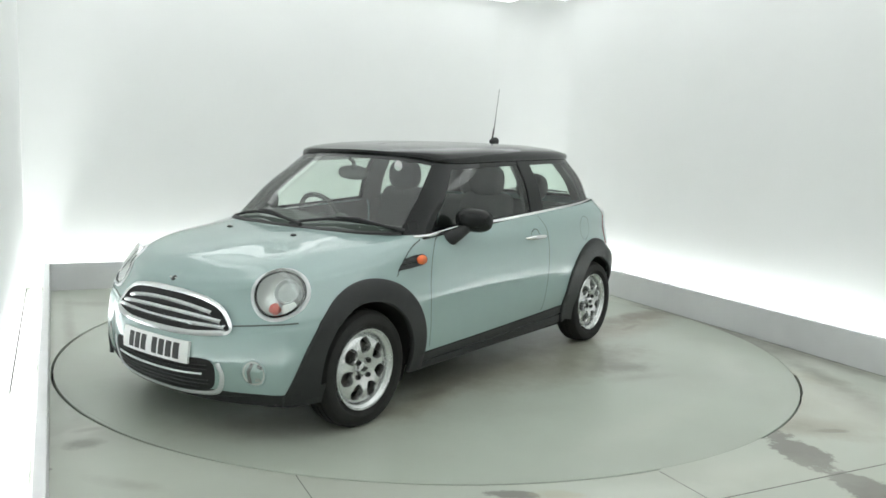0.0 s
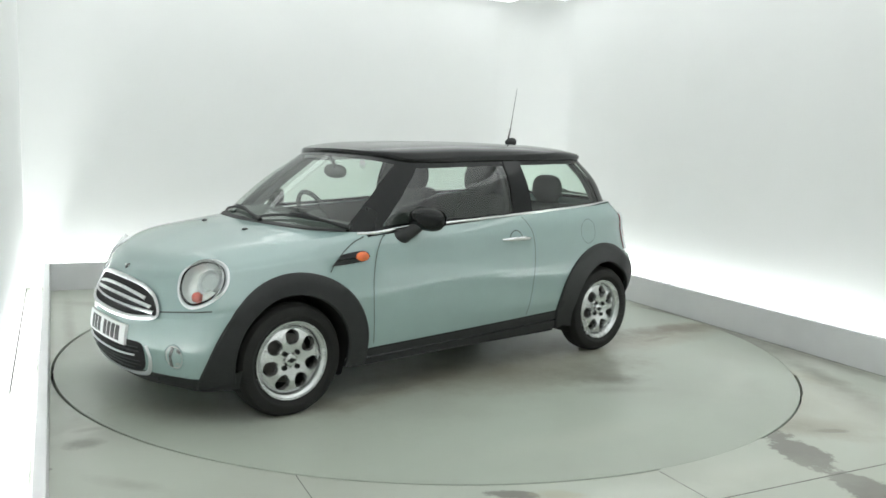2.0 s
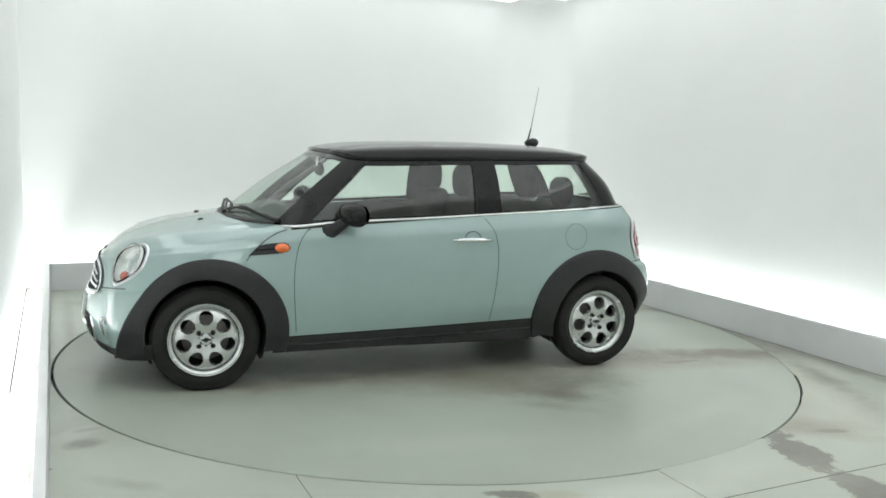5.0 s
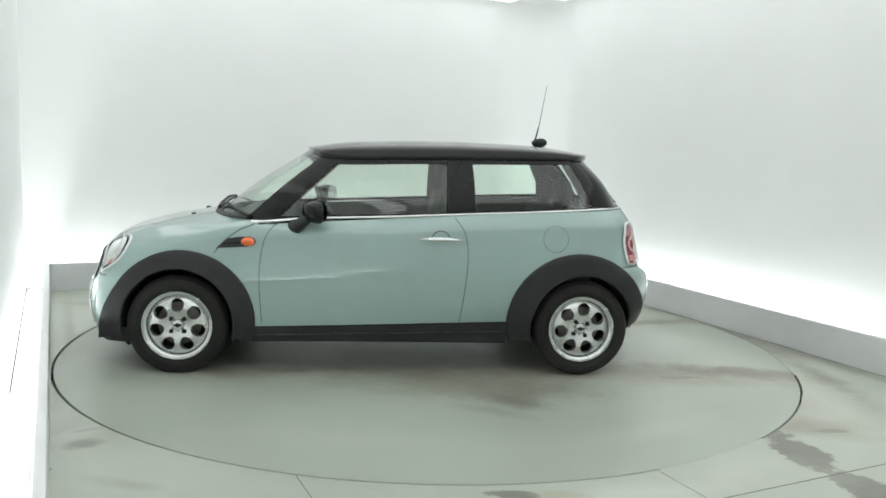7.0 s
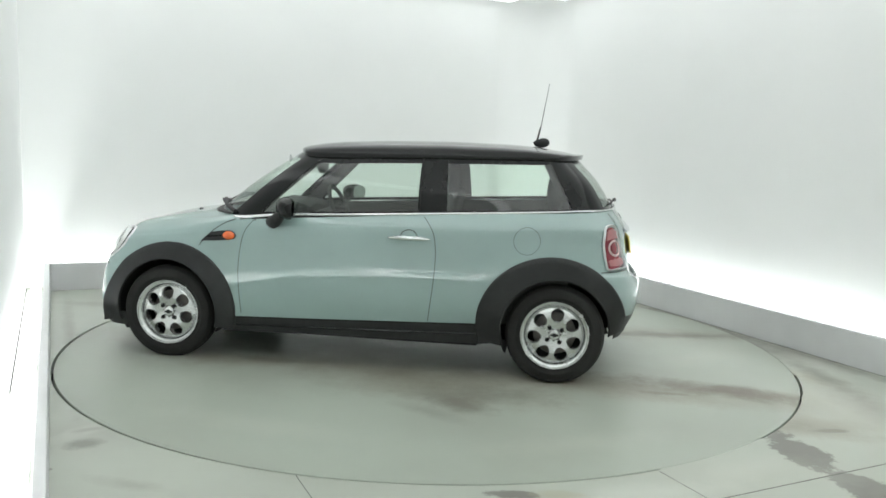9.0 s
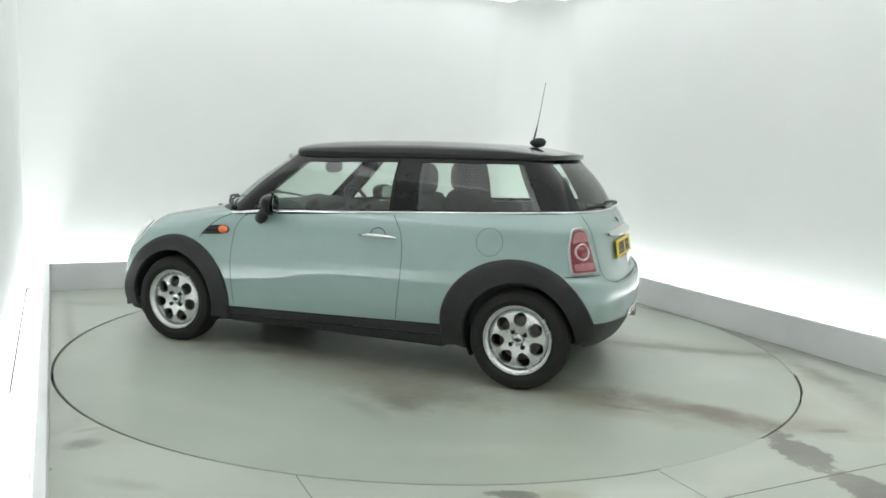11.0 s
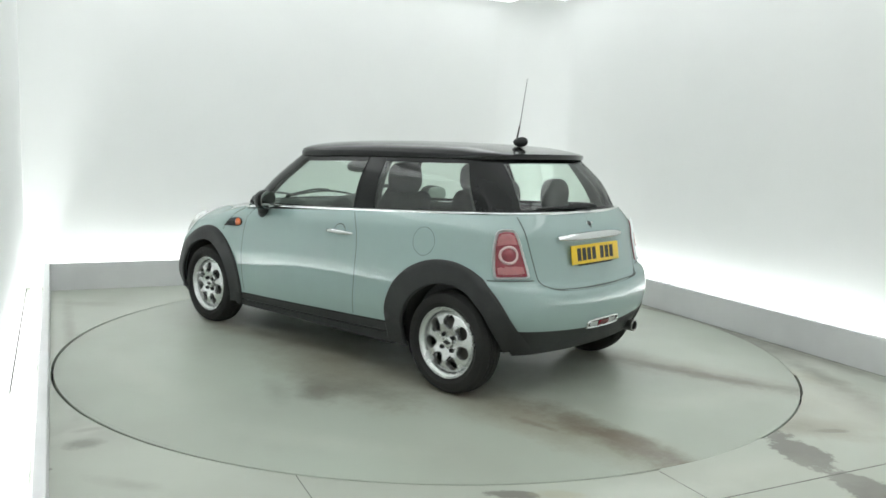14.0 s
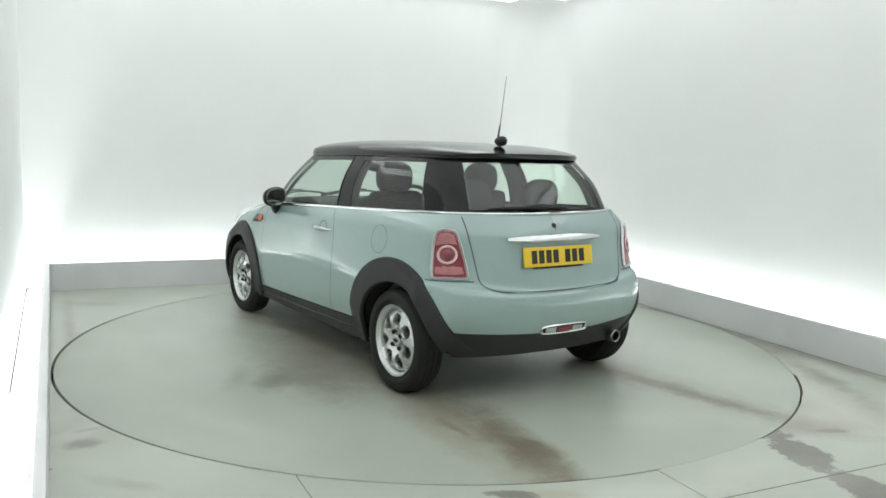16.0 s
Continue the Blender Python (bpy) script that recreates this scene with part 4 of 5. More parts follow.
for s in (1, -1):
    f = side_fn(s)
    door = PART["door_l" if s > 0 else "door_r"]
    # indicator wedge behind the front wheel
    wedge = patch("side_vent", f, [(1.005, .763), (.975, .790), (.940, .820), (.87, .832), (.81, .836), (.782, .826), (.770, .806), (.785, .786), (.82, .777), (.91, .769)], M_PLASTIC, car, 0.006, label="black plastic side vent with orange indicator")
    patch("indicator_lamp", f, circle(.818, .806, .040, .025, 20), M_ORANGE, wedge, 0.010, dome=0.012, label="orange side indicator")
    ribbon("vent_rim", f, [(.965, .793), (.92, .798), (.86, .802)], 0.010, M_BLACK_GLOSS, wedge, 0.008, thick=0.003)
    # door handle
    grip = bmesh.new()
    xs = np.linspace(-.205, -.455, 15)
    tube(grip, [on_side(x, .846, s, 0.006 + 0.026 * max(0.0, 1 - ((x + .33) / .125) ** 4)) for x in xs], [0.006 + 0.008 * (1 - abs(2 * k / 14 - 1) ** 2.5) for k in range(15)], 10)
    handle = part("door_handle", grip, M_CHROME, door, "chrome door handle")
    # flat dark arc drawn for the shade in the hollow above the grip
    ribbon("recess_shade", f, [(-.33 + .052 * math.cos(a), .852 + .046 * math.sin(a)) for a in np.linspace(0, math.pi, 20)], 0.006, M_SEAM_AND_SHADE, handle)
    patch("handle_shell", f, circle(-.33, .850, .048, .040, 24), M_PAINT, handle, 0.0018)
    # belt line
    bm = bmesh.new()
    pts = catmull(FOOT, np.linspace(3.85, 12.0, 120), True)
    cen = Vector((-.35, 0, 0))
    line = []
    for p in pts:
        v = Vector((p[0], p[1] * s, p[2] + 0.003))
        d = Vector((v.x - max(-1.1, v.x), v.y, 0)).normalized()
        k = min(1.0, max(0.0, (v.x - .45) / .25))
        line.append(v + d * (0.015 + 0.026 * k) + Vector((0, 0, -0.009 * k)))
    tube(bm, line, 0.0095, 10)
    part("belt_trim", bm, M_CHROME, car, "thin chrome trim strip under the windows")

    # door mirror
    bm = bmesh.new()
    bmesh.ops.create_uvsphere(bm, u_segments=28, v_segments=16, radius=1.0)
    for v in bm.verts:
        x, y, z = v.co
        k = 1.0 if x > 0 else 0.35
        e = lambda q, p: math.copysign(abs(q) ** p, q)
        w = e(y * s, .85)
        v.co = Vector((.445 - .034 * (w + 1) + .085 * e(x, .9) * k, s * (.856 + .096 * w), 1.000 + .068 * e(z, .85) - 0.008 * w))
    shell = part("door_mirror", bm, M_BLACK_GLOSS, door, "glossy black door mirror")
    bm = bmesh.new()
    rings = []
    for o, k in ((.4255, .94), (.4225, .90)):
        rings.append([bm.verts.new((o - .010 - .034 * (1 + k * math.cos(t)), s * (.856 + .090 * k * math.copysign(abs(math.cos(t)) ** .85, math.cos(t))), 1.0 + .063 * k * math.copysign(abs(math.sin(t)) ** .85, math.sin(t)))) for t in np.linspace(0, 2 * math.pi, 32, endpoint=False)])
    for i in range(32):
        bm.faces.new((rings[0][i], rings[0][(i + 1) % 32], rings[1][(i + 1) % 32], rings[1][i]))
    bm.faces.new(rings[1])
    part("mirror_glass", bm, plain("mirror", (0.30, 0.32, 0.31), 0.03, metal=1.0, vary=0.01), shell, "mirror glass", smooth=False)
    bm = bmesh.new()
    tube(bm, [(.56, s * .752, .895), (.53, s * .785, .900), (.50, s * .815, .930), (.462, s * .840, .960)], [.040, .042, .036, .030], 14)
    part("mirror_foot", bm, M_PLASTIC, shell, "black plastic mirror foot")

# ---------- nose ----------
front = lambda a, b, out=0.0: on_front(a, b, out)
gr = [(0, .672), (.15, .668), (.28, .652), (.37, .618), (.428, .566), (.448, .532), (.425, .512), (.25, .493), (0, .487)]
gr_loop = smooth2d(gr + [(-a, b) for a, b in reversed(gr[1:-1])], 72, closed=True)
grille = patch("grille", front, gr_loop, M_DARK, car, 0.007, label="black grille with chrome frame and bars")
ribbon("grille_frame", front, gr_loop, 0.020, M_CHROME, grille, 0.009, closed=True, thick=0.006, label="chrome grille frame")
for share, w in ((.25, .418), (.50, .388), (.74, .325)):
    bar = []
    for y in np.linspace(-w, w, 40):
        foot, head = .487 + .030 * (y / .43) ** 2, .672 - .075 * (y / .40) ** 2
        bar.append((y, foot + (head - foot) * share))
    ribbon("grille_bar", front, bar, 0.018, M_CHROME, grille, 0.009, thick=0.007)
badge = patch("bonnet_badge", front, circle(0, .716, .014, .011, 20), M_INK, PART["bonnet"], 0.004, dome=0.003, label="small round badge")
for s in (1, -1):
    ribbon("badge_wing", front, [(s * .013, .717), (s * .021, .718), (s * .030, .719)], 0.005, M_CHROME, badge, 0.004, thick=0.003)

lg = [(0, .372), (.20, .378), (.345, .384), (.388, .365), (.396, .315), (.380, .258), (.335, .232), (.18, .213), (0, .206)]
lg_loop = smooth2d(lg + [(-a, b) for a, b in reversed(lg[1:-1])], 64, closed=True)
lower = patch("lower_grille", front, lg_loop, M_DARK, car, 0.003, label="black lower grille with silver surround")
sv = [(.412, .372), (.432, .315), (.410, .248), (.355, .216), (.19, .196), (0, .189)]
ribbon("surround", front, smooth2d(sv + [(-a, b) for a, b in reversed(sv[:-1])], 60), 0.023, M_SATIN, lower, 0.004, thick=0.006, label="satin silver surround")
ribbon("chrome_bar", front, [(y, .300 + .012 * (y / .33) ** 2) for y in np.linspace(-.335, .335, 40)], 0.011, M_CHROME, lower, 0.008, thick=0.008, label="thin chrome bar")
for z in (.232, .252, .272, .325, .345):
    w = .36 if z > .24 else .30
    ribbon("grille_rib", front, [(y, z + .01 * (y / .33) ** 2) for y in np.linspace(-w, w, 30)], 0.006, M_PLASTIC, lower, 0.005, thick=0.004)


def number_plate(c, n, w, h, material, label):
    """A plate with seven plain dark bars in place of its characters."""
    n = Vector(n).normalized()
    # local x across, y up
    across = Vector((0, 0, 1)).cross(n).normalized()
    up = n.cross(across)
    m = Matrix((( *across, 0), (*up, 0), (*n, 0), (0, 0, 0, 1))).transposed()
    m.translation = Vector(c)
    bm = bmesh.new()
    box(bm, (-w / 2, -h / 2, -0.004), (w / 2, h / 2, 0.004), 0.003, 2)
    bmesh.ops.transform(bm, matrix=m, verts=bm.verts)
    plate = part("number_plate", bm, material, car, label, angle=30)
    x = -0.205
    for k in range(7):
        if k == 4:
            x += 0.036
        bm = bmesh.new()
        box(bm, (x, -0.037, 0.0042), (x + 0.040, 0.037, 0.0052))
        bmesh.ops.transform(bm, matrix=m, verts=bm.verts)
        part("plain_bar", bm, M_INK, plate, smooth=False)
        x += 0.0535


def bumper_sheet(name, y0, y1, z0, z1, low, high, material, parent, label=""):
    """A thin sheet that follows the bumper's curve, with a turned-down rim."""
    bm = bmesh.new()
    ys = np.linspace(y0, y1, max(4, int((y1 - y0) / .02)))
    ys, zs = [y0, *ys, y1], [z0, *np.linspace(z0, z1, 5), z1]
    rows = []
    for i, z in enumerate(zs):
        rim = i in (0, len(zs) - 1)
        rows.append([tuple(on_front(y, z, low if rim or j in (0, len(ys) - 1) else high)) for j, y in enumerate(ys)])
    grid_faces(bm, rows)
    return part(name, bm, material, parent, label, angle=40)


plate = bumper_sheet("number_plate", -.260, .260, .352, .452, -.002, .017, M_WHITE_PLATE, car, "white number plate with plain dark bars")
y = .205
for k in range(7):
    y -= 0.036 if k == 4 else 0
    bumper_sheet("plain_bar", y - .040, y, .366, .438, .0165, .0185, M_INK, plate)
    y -= 0.0535
p1 = on_rear(0, .812)
number_plate(p1 + Vector((-0.010, 0, -0.003)), (-1, 0, 0.17), .520, .111, M_YELLOW, "yellow number plate with plain dark bars")
ribbon("plate_holder", lambda a, b, out=0.0: on_rear(a, b, out), [(y, .748) for y in np.linspace(-.19, .19, 20)], 0.012, M_PLASTIC, PART["tailgate"], 0.006, thick=0.006)


def headlamp(s):
    """A round lamp set into the bonnet: chrome ring, dark ring, bowl, projector, red bulb, lens."""
    c, n = LAMP_C, LAMP_N
    right = Vector((0, 0, 1)).cross(n).normalized()
    up = n.cross(right)
    w = plane_fn(c, n, s)
    root = ribbon("headlamp", w, circle(0, 0, LAMP_R + .004, LAMP_R + .004, 56), 0.018, M_SATIN, car, 0.001, closed=True, thick=0.007, label="round headlamp with chrome ring")
    ribbon("dark_ring", w, circle(0, 0, LAMP_R - .012, LAMP_R - .012, 56), 0.012, M_BLACK_GLOSS, root, 0.003, closed=True, thick=0.006)

    def at(a, b, depth):
        q = c + right * a + up * b - n * depth
        return (q.x, q.y * s, q.z)

    def bowl(radius, prof, ca, cb, material, name, label="", seg=40):
        bm = bmesh.new()
        rings = [[bm.verts.new(at(ca + r * math.cos(2 * math.pi * i / seg), cb + r * math.sin(2 * math.pi * i / seg), d)) for i in range(seg)] for r, d in prof]
        for x, y in zip(rings, rings[1:]):
            for i in range(seg):
                bm.faces.new((x[i], x[(i + 1) % seg], y[(i + 1) % seg], y[i]))
        bm.faces.new(rings[-1])
        return part(name, bm, material, root, label)
    bowl(0, [(.124, -.006), (.121, .014), (.112, .040), (.094, .062), (.06, .078), (.02, .084)], 0, 0, M_REFLECT, "reflector", "silver reflector bowl")
    bowl(0, [(.062, .075), (.064, .022), (.059, .017), (.052, .025), (.047, .034)], .024, .018, M_SATIN, "projector_ring")
    bowl(0, [(.047, .030), (.042, .020), (.028, .011), (.010, .007)], .024, .018, M_LENS, "projector")
    bowl(0, [(.026, .045), (.026, .022), (.020, .014), (.007, .010)], -.022, -.068, M_BULB, "indicator_bulb", "orange-red indicator bulb", 20)
    bowl(0, [(.034, .045), (.036, .025), (.030, .023)], .050, -.058, M_REFLECT, "side_reflector", seg=24)
    bm = bmesh.new()
    seg = 48
    rings = [[bm.verts.new(at(r * math.cos(2 * math.pi * i / seg), r * math.sin(2 * math.pi * i / seg), d)) for i in range(seg)] for r, d in ((.124, -.002), (.10, -.012), (.06, -.020), (.02, -.024))]
    for x, y in zip(rings, rings[1:]):
        for i in range(seg):
            bm.faces.new((x[i], x[(i + 1) % seg], y[(i + 1) % seg], y[i]))
    bm.faces.new(rings[-1])
    part("lens", bm, M_LENS, root, "clear lens")


def fog_lamp(s):
    c, n = seat_on((1.76, .575, .340))
    w = plane_fn(c, n, s)
    root = ribbon("fog_lamp", w, circle(0, 0, .060, .062, 32), 0.008, M_PAINT, car, 0.001, closed=True, thick=0.004, label="round front fog lamp with painted rim")
    patch("bowl", w, circle(0, 0, .056, .058, 28), M_REFLECT, root, 0.001, dome=-0.004)
    patch("dark_bar", w, [(-.030, -.046), (-.012, -.050), (-.020, 0), (.0, .046), (-.016, .050), (-.034, .010)], M_TRIM, root, 0.004)
    patch("dark_bar", w, [(.004, -.040), (.036, -.034), (.030, -.022), (.008, -.026)], M_LINER, root, 0.004)
    patch("dark_bar", w, [(.016, .030), (.040, .022), (.044, .034), (.020, .044)], M_PLASTIC, root, 0.004)
    patch("lens", w, circle(0, 0, .056, .058, 28), M_LENS, root, 0.007, dome=0.006)


def tail_lamp(s):
    c, n = seat_on((-1.56, .668, .830))
    w = plane_fn(c, n, s)
    g = [(-.085, .095), (-.062, .126), (-.01, .132), (.030, .122), (.056, .070), (.082, -.010), (.108, -.105), (.098, -.128), (.0, -.130), (-.082, -.128), (-.098, -.105), (-.097, 0)]
    loop = smooth2d([(a * .92, b) for a, b in g], 60, closed=True)
    wide = [(a * 1.0, b) for a, b in loop]
    root = patch("tail_lamp", w, wide, M_RED, car, 0.006, dome=0.008, label="red tail lamp with chrome frame")
    ribbon("chrome_frame", w, wide, 0.015, M_SATIN, root, 0.007, closed=True, thick=0.012)
    patch("upper_lens", w, [(-.070, .050), (-.068, .092), (-.050, .110), (-.01, .114), (.020, .102), (.036, .055), (0, .058), (-.04, .056)], M_RED_PALE, root, 0.015)
    patch("lower_lens", w, [(-.074, -.070), (-.03, -.064), (.02, -.064), (.066, -.068), (.078, -.104), (.03, -.110), (-.03, -.110), (-.072, -.106)], M_RED_PALE, root, 0.013)
    ring = ribbon("lamp_ring", w, circle(-.012, -.002, .046, .046, 32), 0.014, M_PINK, root, 0.014, closed=True, thick=0.006, label="pale ring lens")
    patch("ring_core", w, circle(-.012, -.002, .032, .032, 24), M_RED, ring, 0.016, dome=0.006)


for s in (1, -1):
    headlamp(s)
    fog_lamp(s)
    tail_lamp(s)

# black lower corner of the front bumper
for s in (1, -1):
    bm = bmesh.new()
    rows = [[] for _ in range(6)]
    for az in np.linspace(20, 57, 24):
        d = Vector((math.cos(radians(az)), s * math.sin(radians(az)), 0))
        top = .196 + .085 * ((az - 20) / 37) ** 1.3
        for i, z in enumerate((.165, .170, .190, top - .008, top, top)):
            hit, nor, _, _ = SKIN.ray_cast(Vector((1.0, 0, max(z, .175))) + d * 2.0, -d)
            if hit is None:
                hit, nor, _, _ = SKIN.find_nearest(Vector((1.0, 0, z)) + d * .8)
            rows[i].append(tuple(hit + d * (-.006 if i in (0, 5) else .005)))
    grid_faces(bm, rows)
    part("bumper_corner", bm, M_PLASTIC, car, "black plastic corner under the front bumper")

# washer jets and cowl
for s in (1, -1):
    bm = bmesh.new()
    q = on_top(1.235, .26 * s)
    bmesh.ops.create_uvsphere(bm, u_segments=12, v_segments=8, radius=0.014)
    for v in bm.verts:
        v.co = Vector((v.co.x * 1.3, v.co.y * 1.2, v.co.z * 0.7)) + q
    part("washer_jet", bm, M_PLASTIC, PART["bonnet"], "small black washer jet")
bm = bmesh.new()
us = np.linspace(0, 3.7, 40)
edge = catmull(FOOT, us, True)
for s in (1, -1):
    rows = []
    for dx, dz in ((.030, .004), (.018, .014), (-.005, .016), (-.030, .020)):
        rows.append([(p[0] + dx * (1 - k / 60), (p[1] + (dx * 0.5 if k > 20 else 0)) * s, p[2] + dz) for k, p in enumerate(edge)])
    grid_faces(bm, rows)
bmesh.ops.remove_doubles(bm, verts=bm.verts, dist=0.0005)
part("cowl", bm, M_PLASTIC, car, "black plastic cowl below the windscreen")


def on_band(y, v, out=0.0, rear=False):
    """A place on the windscreen or the rear window at a width and height share."""
    lo, hi = (9.5, 12.0) if rear else (0.0, 4.4)
    us = np.linspace(lo, hi, 60)
    rows = sheet(BAND, us, np.array([v * 2, min(2.0, v * 2 + 0.05)]))
    k = int(np.argmin(np.abs(rows[0, :, 1] - abs(y))))
    p, q = rows[0, k], rows[1, k]
    slope = Vector(q - p).normalized()
    n = Vector((-slope.z if rear else slope.z, 0, -slope.x * (-1 if rear else 1)))
    n = Vector((slope.z, 0, -slope.x)) if not rear else Vector((-slope.z, 0, slope.x))
    return Vector((p[0], y, p[2])) + n.normalized() * out


def wiper(points, lifts, pivot, name, rear=False):
    bm = bmesh.new()
    blade = [on_band(y, v, o, rear) for (y, v), o in zip(points, lifts)]
    tube(bm, blade, [0.005] + [0.008] * (len(blade) - 2) + [0.004], 6)
    root = part(name, bm, M_PLASTIC, car, "black wiper blade and arm")
    bm = bmesh.new()
    arm = [on_band(y, v, o, rear) for y, v, o in pivot]
    tube(bm, arm, [0.014] + [0.009] * (len(arm) - 2) + [0.006], 8)
    part("wiper_arm", bm, M_PLASTIC, root)
    return root


wiper([(-.52, .035), (-.40, .075), (-.28, .105), (-.15, .105), (-.03, .085), (.08, .055)], [.012, .02, .024, .024, .02, .012], [(.16, .02, .02), (.05, .05, .035), (-.10, .10, .045), (-.24, .115, .036)], "wiper")
wiper([(.06, .035), (.18, .080), (.30, .110), (.42, .115), (.54, .100), (.64, .070)], [.012, .02, .024, .024, .02, .012], [(.68, .02, .02), (.60, .06, .035), (.48, .11, .045), (.36, .122, .036)], "wiper")
wiper([(.40, .085), (.25, .090), (.10, .092), (-.08, .090), (-.14, .088)], [.012, .016, .016, .014, .010], [(-.10, .04, .045), (-.02, .075, .045), (.10, .10, .038), (.15, .095, .026)], "rear_wiper", True)

# tax disc at the windscreen's upper corner
q = on_band(.40, .86, 0.004)
bm = bmesh.new()
rings = lathe(bm, [(.030, 0.0), (.030, .002), (.012, .002)], 20, "x", q)
cap(bm, rings[-1])
part("tax_disc", bm, M_WHITE_PLATE, car, "round white paper disc on the windscreen", smooth=False)

# ---------- tail ----------
rear = lambda a, b, out=0.0: on_rear(a, b, out)
bm = bmesh.new()
rows = []
ys = np.linspace(-.345, .345, 31)
for k, (dz, o) in enumerate(((.028, .002), (.020, .020), (.004, .032), (-.012, .034), (-.020, .026), (-.020, .004))):
    rows.append([tuple(on_rear(y, .906 + dz * (1 - .55 * abs(y / .345) ** 3), o * (1 - .5 * abs(y / .345) ** 6))) for y in ys])
grid_faces(bm, rows)
part("boot_handle", bm, M_CHROME, PART["tailgate"], "chrome boot handle above the number plate")
badge = patch("boot_badge", rear, circle(0, .978, .016, .013, 20), M_INK, PART["tailgate"], 0.004, dome=0.003, label="small round badge")
for s in (1, -1):
    ribbon("badge_wing", rear, [(s * .015, .979), (s * .028, .981), (s * .040, .982)], 0.006, M_CHROME, badge, 0.004, thick=0.003)
fog = smooth2d([(-.165, .400), (-.15, .424), (0, .428), (.15, .424), (.165, .400), (.15, .384), (0, .380), (-.15, .384)], 40, closed=True)
fogr = patch("rear_fog_lamp", rear, fog, M_PLASTIC, PART["rear_bumper"], 0.004, label="red rear fog lamp in a chrome frame")
ribbon("chrome_frame", rear, fog, 0.012, M_CHROME, fogr, 0.004, closed=True, thick=0.008)
patch("red_lens", rear, [(-.050, .390), (.050, .390), (.055, .404), (.050, .419), (-.050, .419), (-.055, .404)], M_RED, fogr, 0.010)
for s in (1, -1):
    patch("clear_lens", rear, [(s * .065, .391), (s * .135, .394), (s * .140, .404), (s * .135, .416), (s * .065, .418)], M_SATIN, fogr, 0.007)
bm = bmesh.new()
lathe(bm, [(.028, .16), (.034, .16), (.036, .01), (.037, 0.0), (.033, -.004), (.029, 0.0), (.028, .12)], 24, "x", (-1.735, -.46, .300))
part("exhaust", bm, M_STEEL, car, "dull steel exhaust tip")
bm = bmesh.new()
rings = lathe(bm, [(.028, .0), (.002, .001)], 20, "x", (-1.68, -.46, .300))
part("exhaust_pipe", bm, M_DARK, car)

# roof aerial
bm = bmesh.new()
bmesh.ops.create_uvsphere(bm, u_segments=16, v_segments=10, radius=1.0)
for v in bm.verts:
    v.co = Vector((-1.088 + v.co.x * .056, -.018 + v.co.y * .028, 1.450 + v.co.z * (.030 - .010 * v.co.x if v.co.z > 0 else .034)))
aerial = part("aerial", bm, M_PLASTIC, car, "black roof aerial with thin mast")
bm = bmesh.new()
tube(bm, [(-1.058, -.018, 1.462), (-1.076, -.016, 1.545), (-1.080, -.016, 1.560), (-1.124, -.012, 1.845)], [.0064, .0050, .0024, .0014], 8)
part("mast", bm, M_PLASTIC, aerial)


# ---------- cabin ----------
def soft_block(bm, lo, hi, bevel, lean=0.0, taper=0.0):
    vs = box(bm, lo, hi, bevel, 4)
    for v in vs:
        k = (v.co.z - lo[2]) / (hi[2] - lo[2])
        v.co.x += lean * k
        v.co.y = (lo[1] + hi[1]) / 2 + (v.co.y - (lo[1] + hi[1]) / 2) * (1 - taper * k)
    return vs


def front_seat(y):
    bm = bmesh.new()
    soft_block(bm, (-.38, y - .25, .36), (.14, y + .25, .54), 0.06)
    seat = part("front_seat", bm, M_CLOTH, car, "dark grey cloth front seat")
    bm = bmesh.new()
    soft_block(bm, (-.40, y - .24, .44), (-.25, y + .24, 1.10), 0.06, -0.14, 0.22)
    part("backrest", bm, M_CLOTH, seat)
    bm = bmesh.new()
    bmesh.ops.create_uvsphere(bm, u_segments=24, v_segments=14, radius=1.0)
    for v in bm.verts:
        e = lambda q, p: math.copysign(abs(q) ** p, q)
        v.co = Vector((-.440 + .070 * e(v.co.x, .7), y + .130 * e(v.co.y, .75), 1.185 + .108 * e(v.co.z, .75)))
    part("headrest", bm, M_CLOTH, seat)
    bm = bmesh.new()
    for k in (-.05, .05):
        tube(bm, [(-.425, y + k, 1.02), (-.437, y + k, 1.12)], .007, 6)
    part("headrest_post", bm, M_SATIN, seat)


def rear_bench():
    bm = bmesh.new()
    soft_block(bm, (-1.05, -.56, .40), (-.62, .56, .56), 0.06)
    bench = part("rear_bench", bm, M_CLOTH, car, "dark grey cloth rear bench")
    bm = bmesh.new()
    soft_block(bm, (-1.14, -.57, .50), (-1.02, .57, 1.02), 0.05, -0.10, 0.06)
    part("backrest", bm, M_CLOTH, bench)
    for y in (-.27, .27):
        bm = bmesh.new()
        bmesh.ops.create_uvsphere(bm, u_segments=20, v_segments=12, radius=1.0)
        for v in bm.verts:
            e = lambda q, p: math.copysign(abs(q) ** p, q)
            v.co = Vector((-1.20 + .055 * e(v.co.x, .7), y + .130 * e(v.co.y, .75), 1.115 + .105 * e(v.co.z, .8)))
        part("headrest", bm, M_CLOTH, bench)


for y in (.36, -.36):
    front_seat(y)
rear_bench()

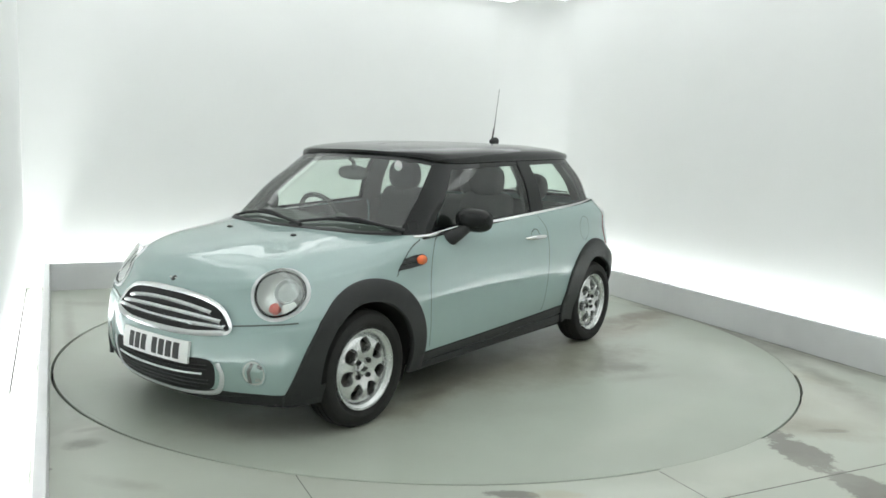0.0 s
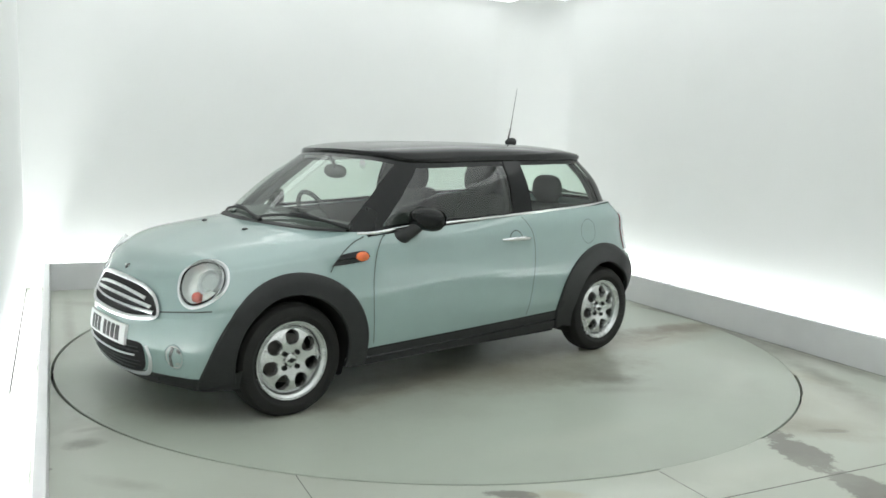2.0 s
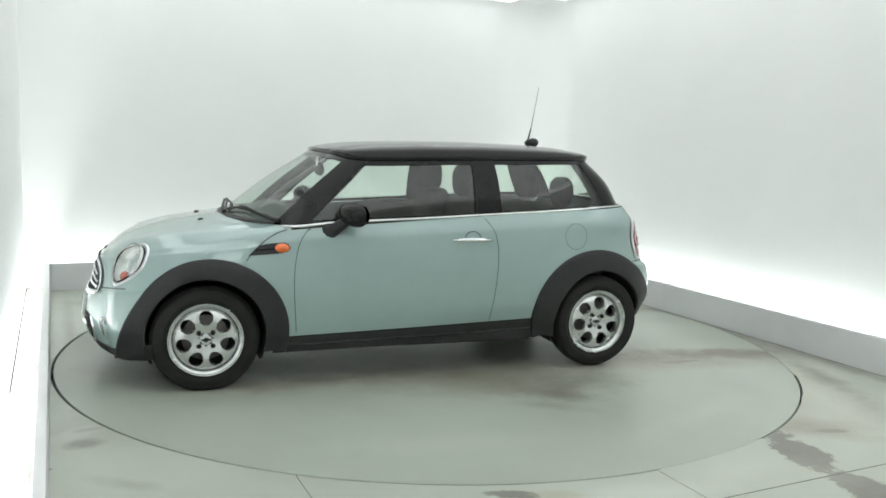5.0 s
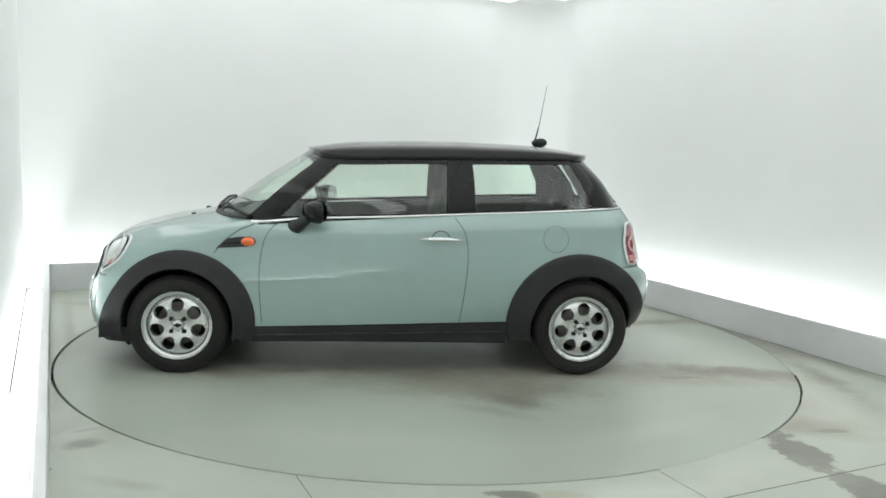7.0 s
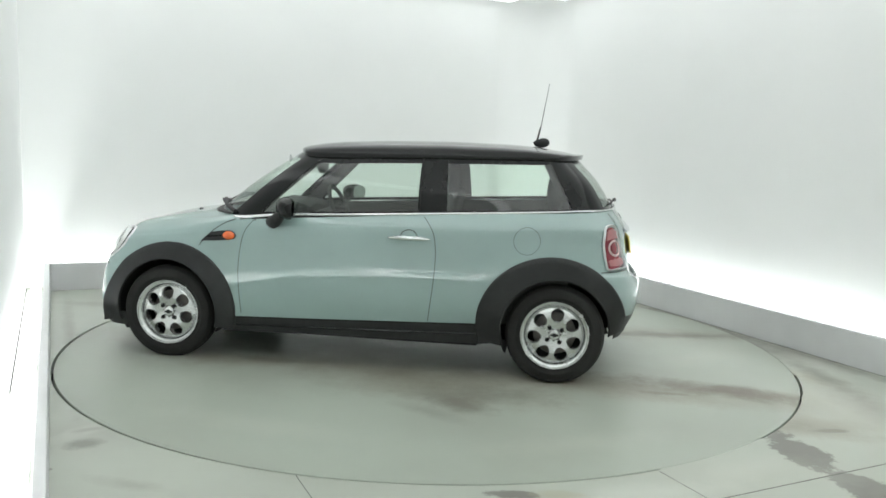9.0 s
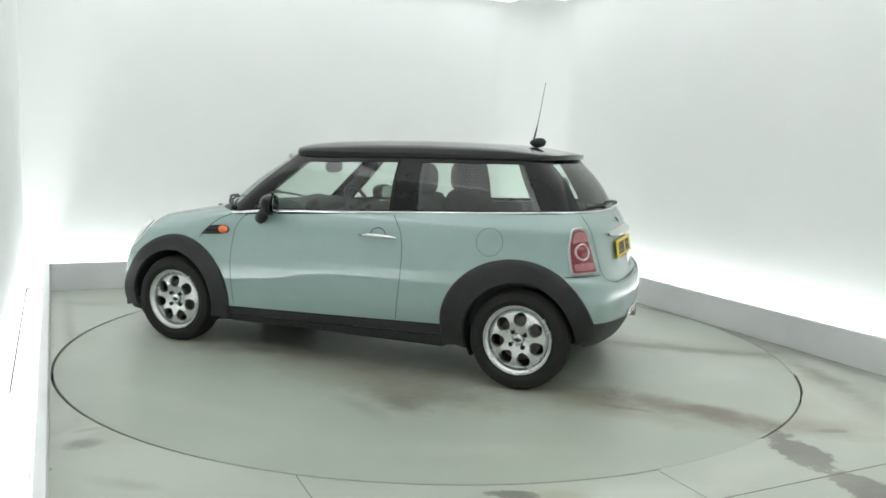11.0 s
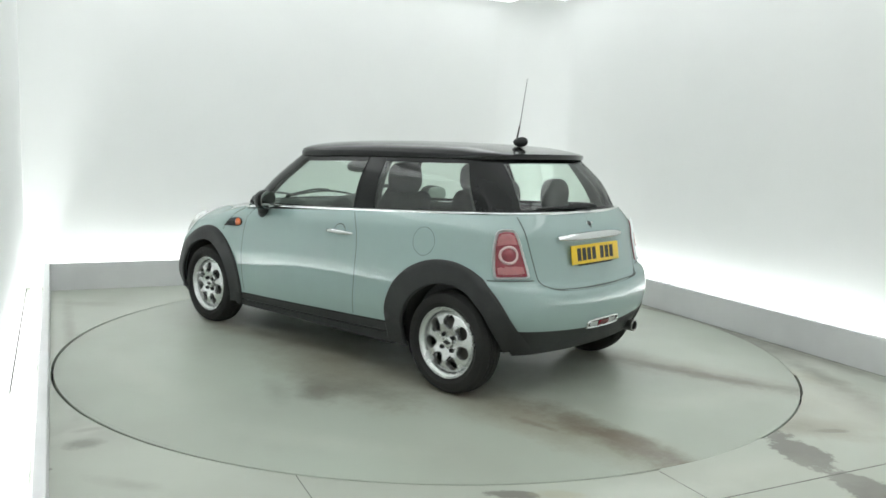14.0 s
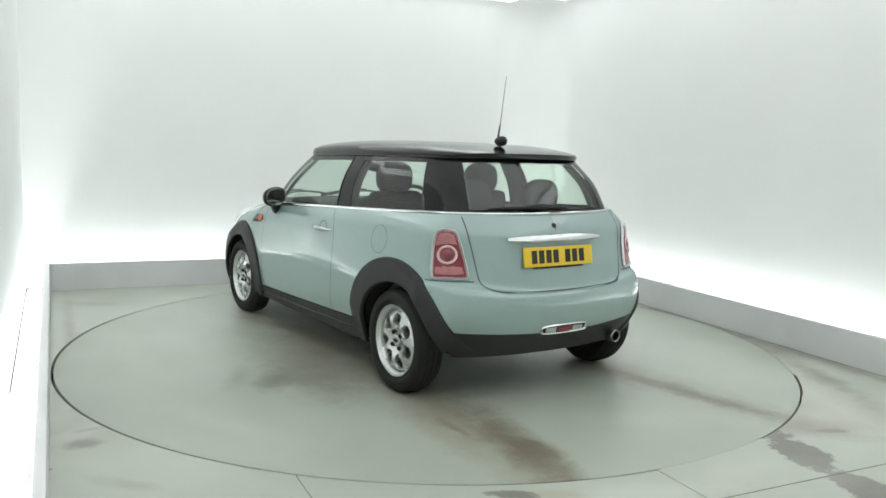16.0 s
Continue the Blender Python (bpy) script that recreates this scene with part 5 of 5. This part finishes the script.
bm = bmesh.new()
rows = []
ys = np.linspace(-.70, .70, 29)
for x, z in ((1.04, .900), (.92, .955), (.78, .965), (.66, .950), (.60, .905), (.60, .70), (.66, .45)):
    rows.append([(x - .10 * (y / .70) ** 4 * (1 if x > .8 else 0.2), y * (1 - 0.22 * max(0.0, (x - .75) / .3)), z + (0.03 * math.exp(-((y + .36) / .16) ** 2) if .6 <= x < .8 and z > .9 else 0)) for y in ys])
grid_faces(bm, rows)
dash = part("dashboard", bm, M_TRIM, car, "dark plastic dashboard")
bm = bmesh.new()
bmesh.ops.create_uvsphere(bm, u_segments=20, v_segments=12, radius=1.0)
for v in bm.verts:
    v.co = Vector((.60 + v.co.x * .05, v.co.y * .12, .865 + v.co.z * .12))
part("centre_dial", bm, M_TRIM, dash, "round centre dial housing")

bm = bmesh.new()
wc, tilt = Vector((.405, -.36, .905)), radians(24)
ring = []
for i in range(40):
    a = 2 * math.pi * i / 40
    y, h = .180 * math.cos(a), .180 * math.sin(a)
    ring.append(wc + Vector((h * math.sin(tilt), y, h * math.cos(tilt))))
tube(bm, ring, .016, 8, closed=True)
wheel_ob = part("steering_wheel", bm, M_TRIM, car, "black steering wheel on the right-hand side")
bm = bmesh.new()
for a in (0.15, math.pi - 0.15, -math.pi / 2):
    tube(bm, [wc + Vector((-.02, 0, 0)), wc + Vector((.17 * math.sin(a) * math.sin(tilt), .17 * math.cos(a), .17 * math.sin(a) * math.cos(tilt)))], .018, 8)
tube(bm, [wc + Vector((-.025, 0, 0)), wc + Vector((.06, 0, -.03)), wc + Vector((.26, 0, -.10))], [.055, .05, .04], 14)
part("spoke_hub", bm, M_TRIM, wheel_ob)

bm = bmesh.new()
bmesh.ops.create_uvsphere(bm, u_segments=20, v_segments=12, radius=1.0)
for v in bm.verts:
    e = lambda q, p: math.copysign(abs(q) ** p, q)
    v.co = Vector((.455 + .022 * v.co.x, -.045 + .125 * e(v.co.y, .8), 1.225 + .044 * e(v.co.z, .8)))
mir = part("cabin_mirror", bm, M_TRIM, car, "dark rear-view mirror behind the windscreen")
bm = bmesh.new()
tube(bm, [(.465, -.03, 1.245), (.50, 0, 1.29), (.535, 0, 1.315)], .012, 8)
part("mirror_stem", bm, M_TRIM, mir)

# door cards, rear side trims, parcel shelf, inner pillars
for s in (1, -1):
    bm = bmesh.new()
    for x0, x1, zt0, zt1 in ((.70, -.42, .925, .980), (-.44, -1.30, .982, 1.022)):
        rows = [[(x, s * y, z0 + (zt0 + (zt1 - zt0) * (x0 - x) / (x0 - x1) - z0) * k) for x in np.linspace(x0, x1, 12)] for k, y, z0 in ((0, .70, .33), (.55, .705, .33), (.93, .700, .33), (1.0, .725, .33))]
        grid_faces(bm, rows)
    part("door_card", bm, M_TRIM, car, "dark plastic door trim")
    for u0, u1 in ((C0 - .12, C1 + .1), (B0 - .02, B1 + .02), (A0 + .1, A1 - .15)):
        inner = bmesh.new()
        rows = band(u0, u1, 0, 1, -0.045, 8, 8)
        grid_faces(inner, [[(p[0], p[1] * s, p[2]) for p in r] for r in rows])
        part("inner_pillar", inner, M_TRIM, car, "dark plastic pillar trim")
bm = bmesh.new()
soft_block(bm, (-1.50, -.50, .965), (-1.22, .50, .990), 0.008)
part("parcel_shelf", bm, M_TRIM, car, "dark parcel shelf", smooth=False)


# ---------- what moves: the turntable and the car on it ----------
def motions():
    disc_rows, car_rows = [], []
    for t, a in YAWS:
        turn = Matrix.Rotation(radians(a), 4, "Z")
        disc_rows.append((t, turn))
        car_rows.append((t, turn @ Matrix.Translation((-AXIS[0], -AXIS[1], 0))))
    walk(turntable, disc_rows)
    walk(car, car_rows)


motions()
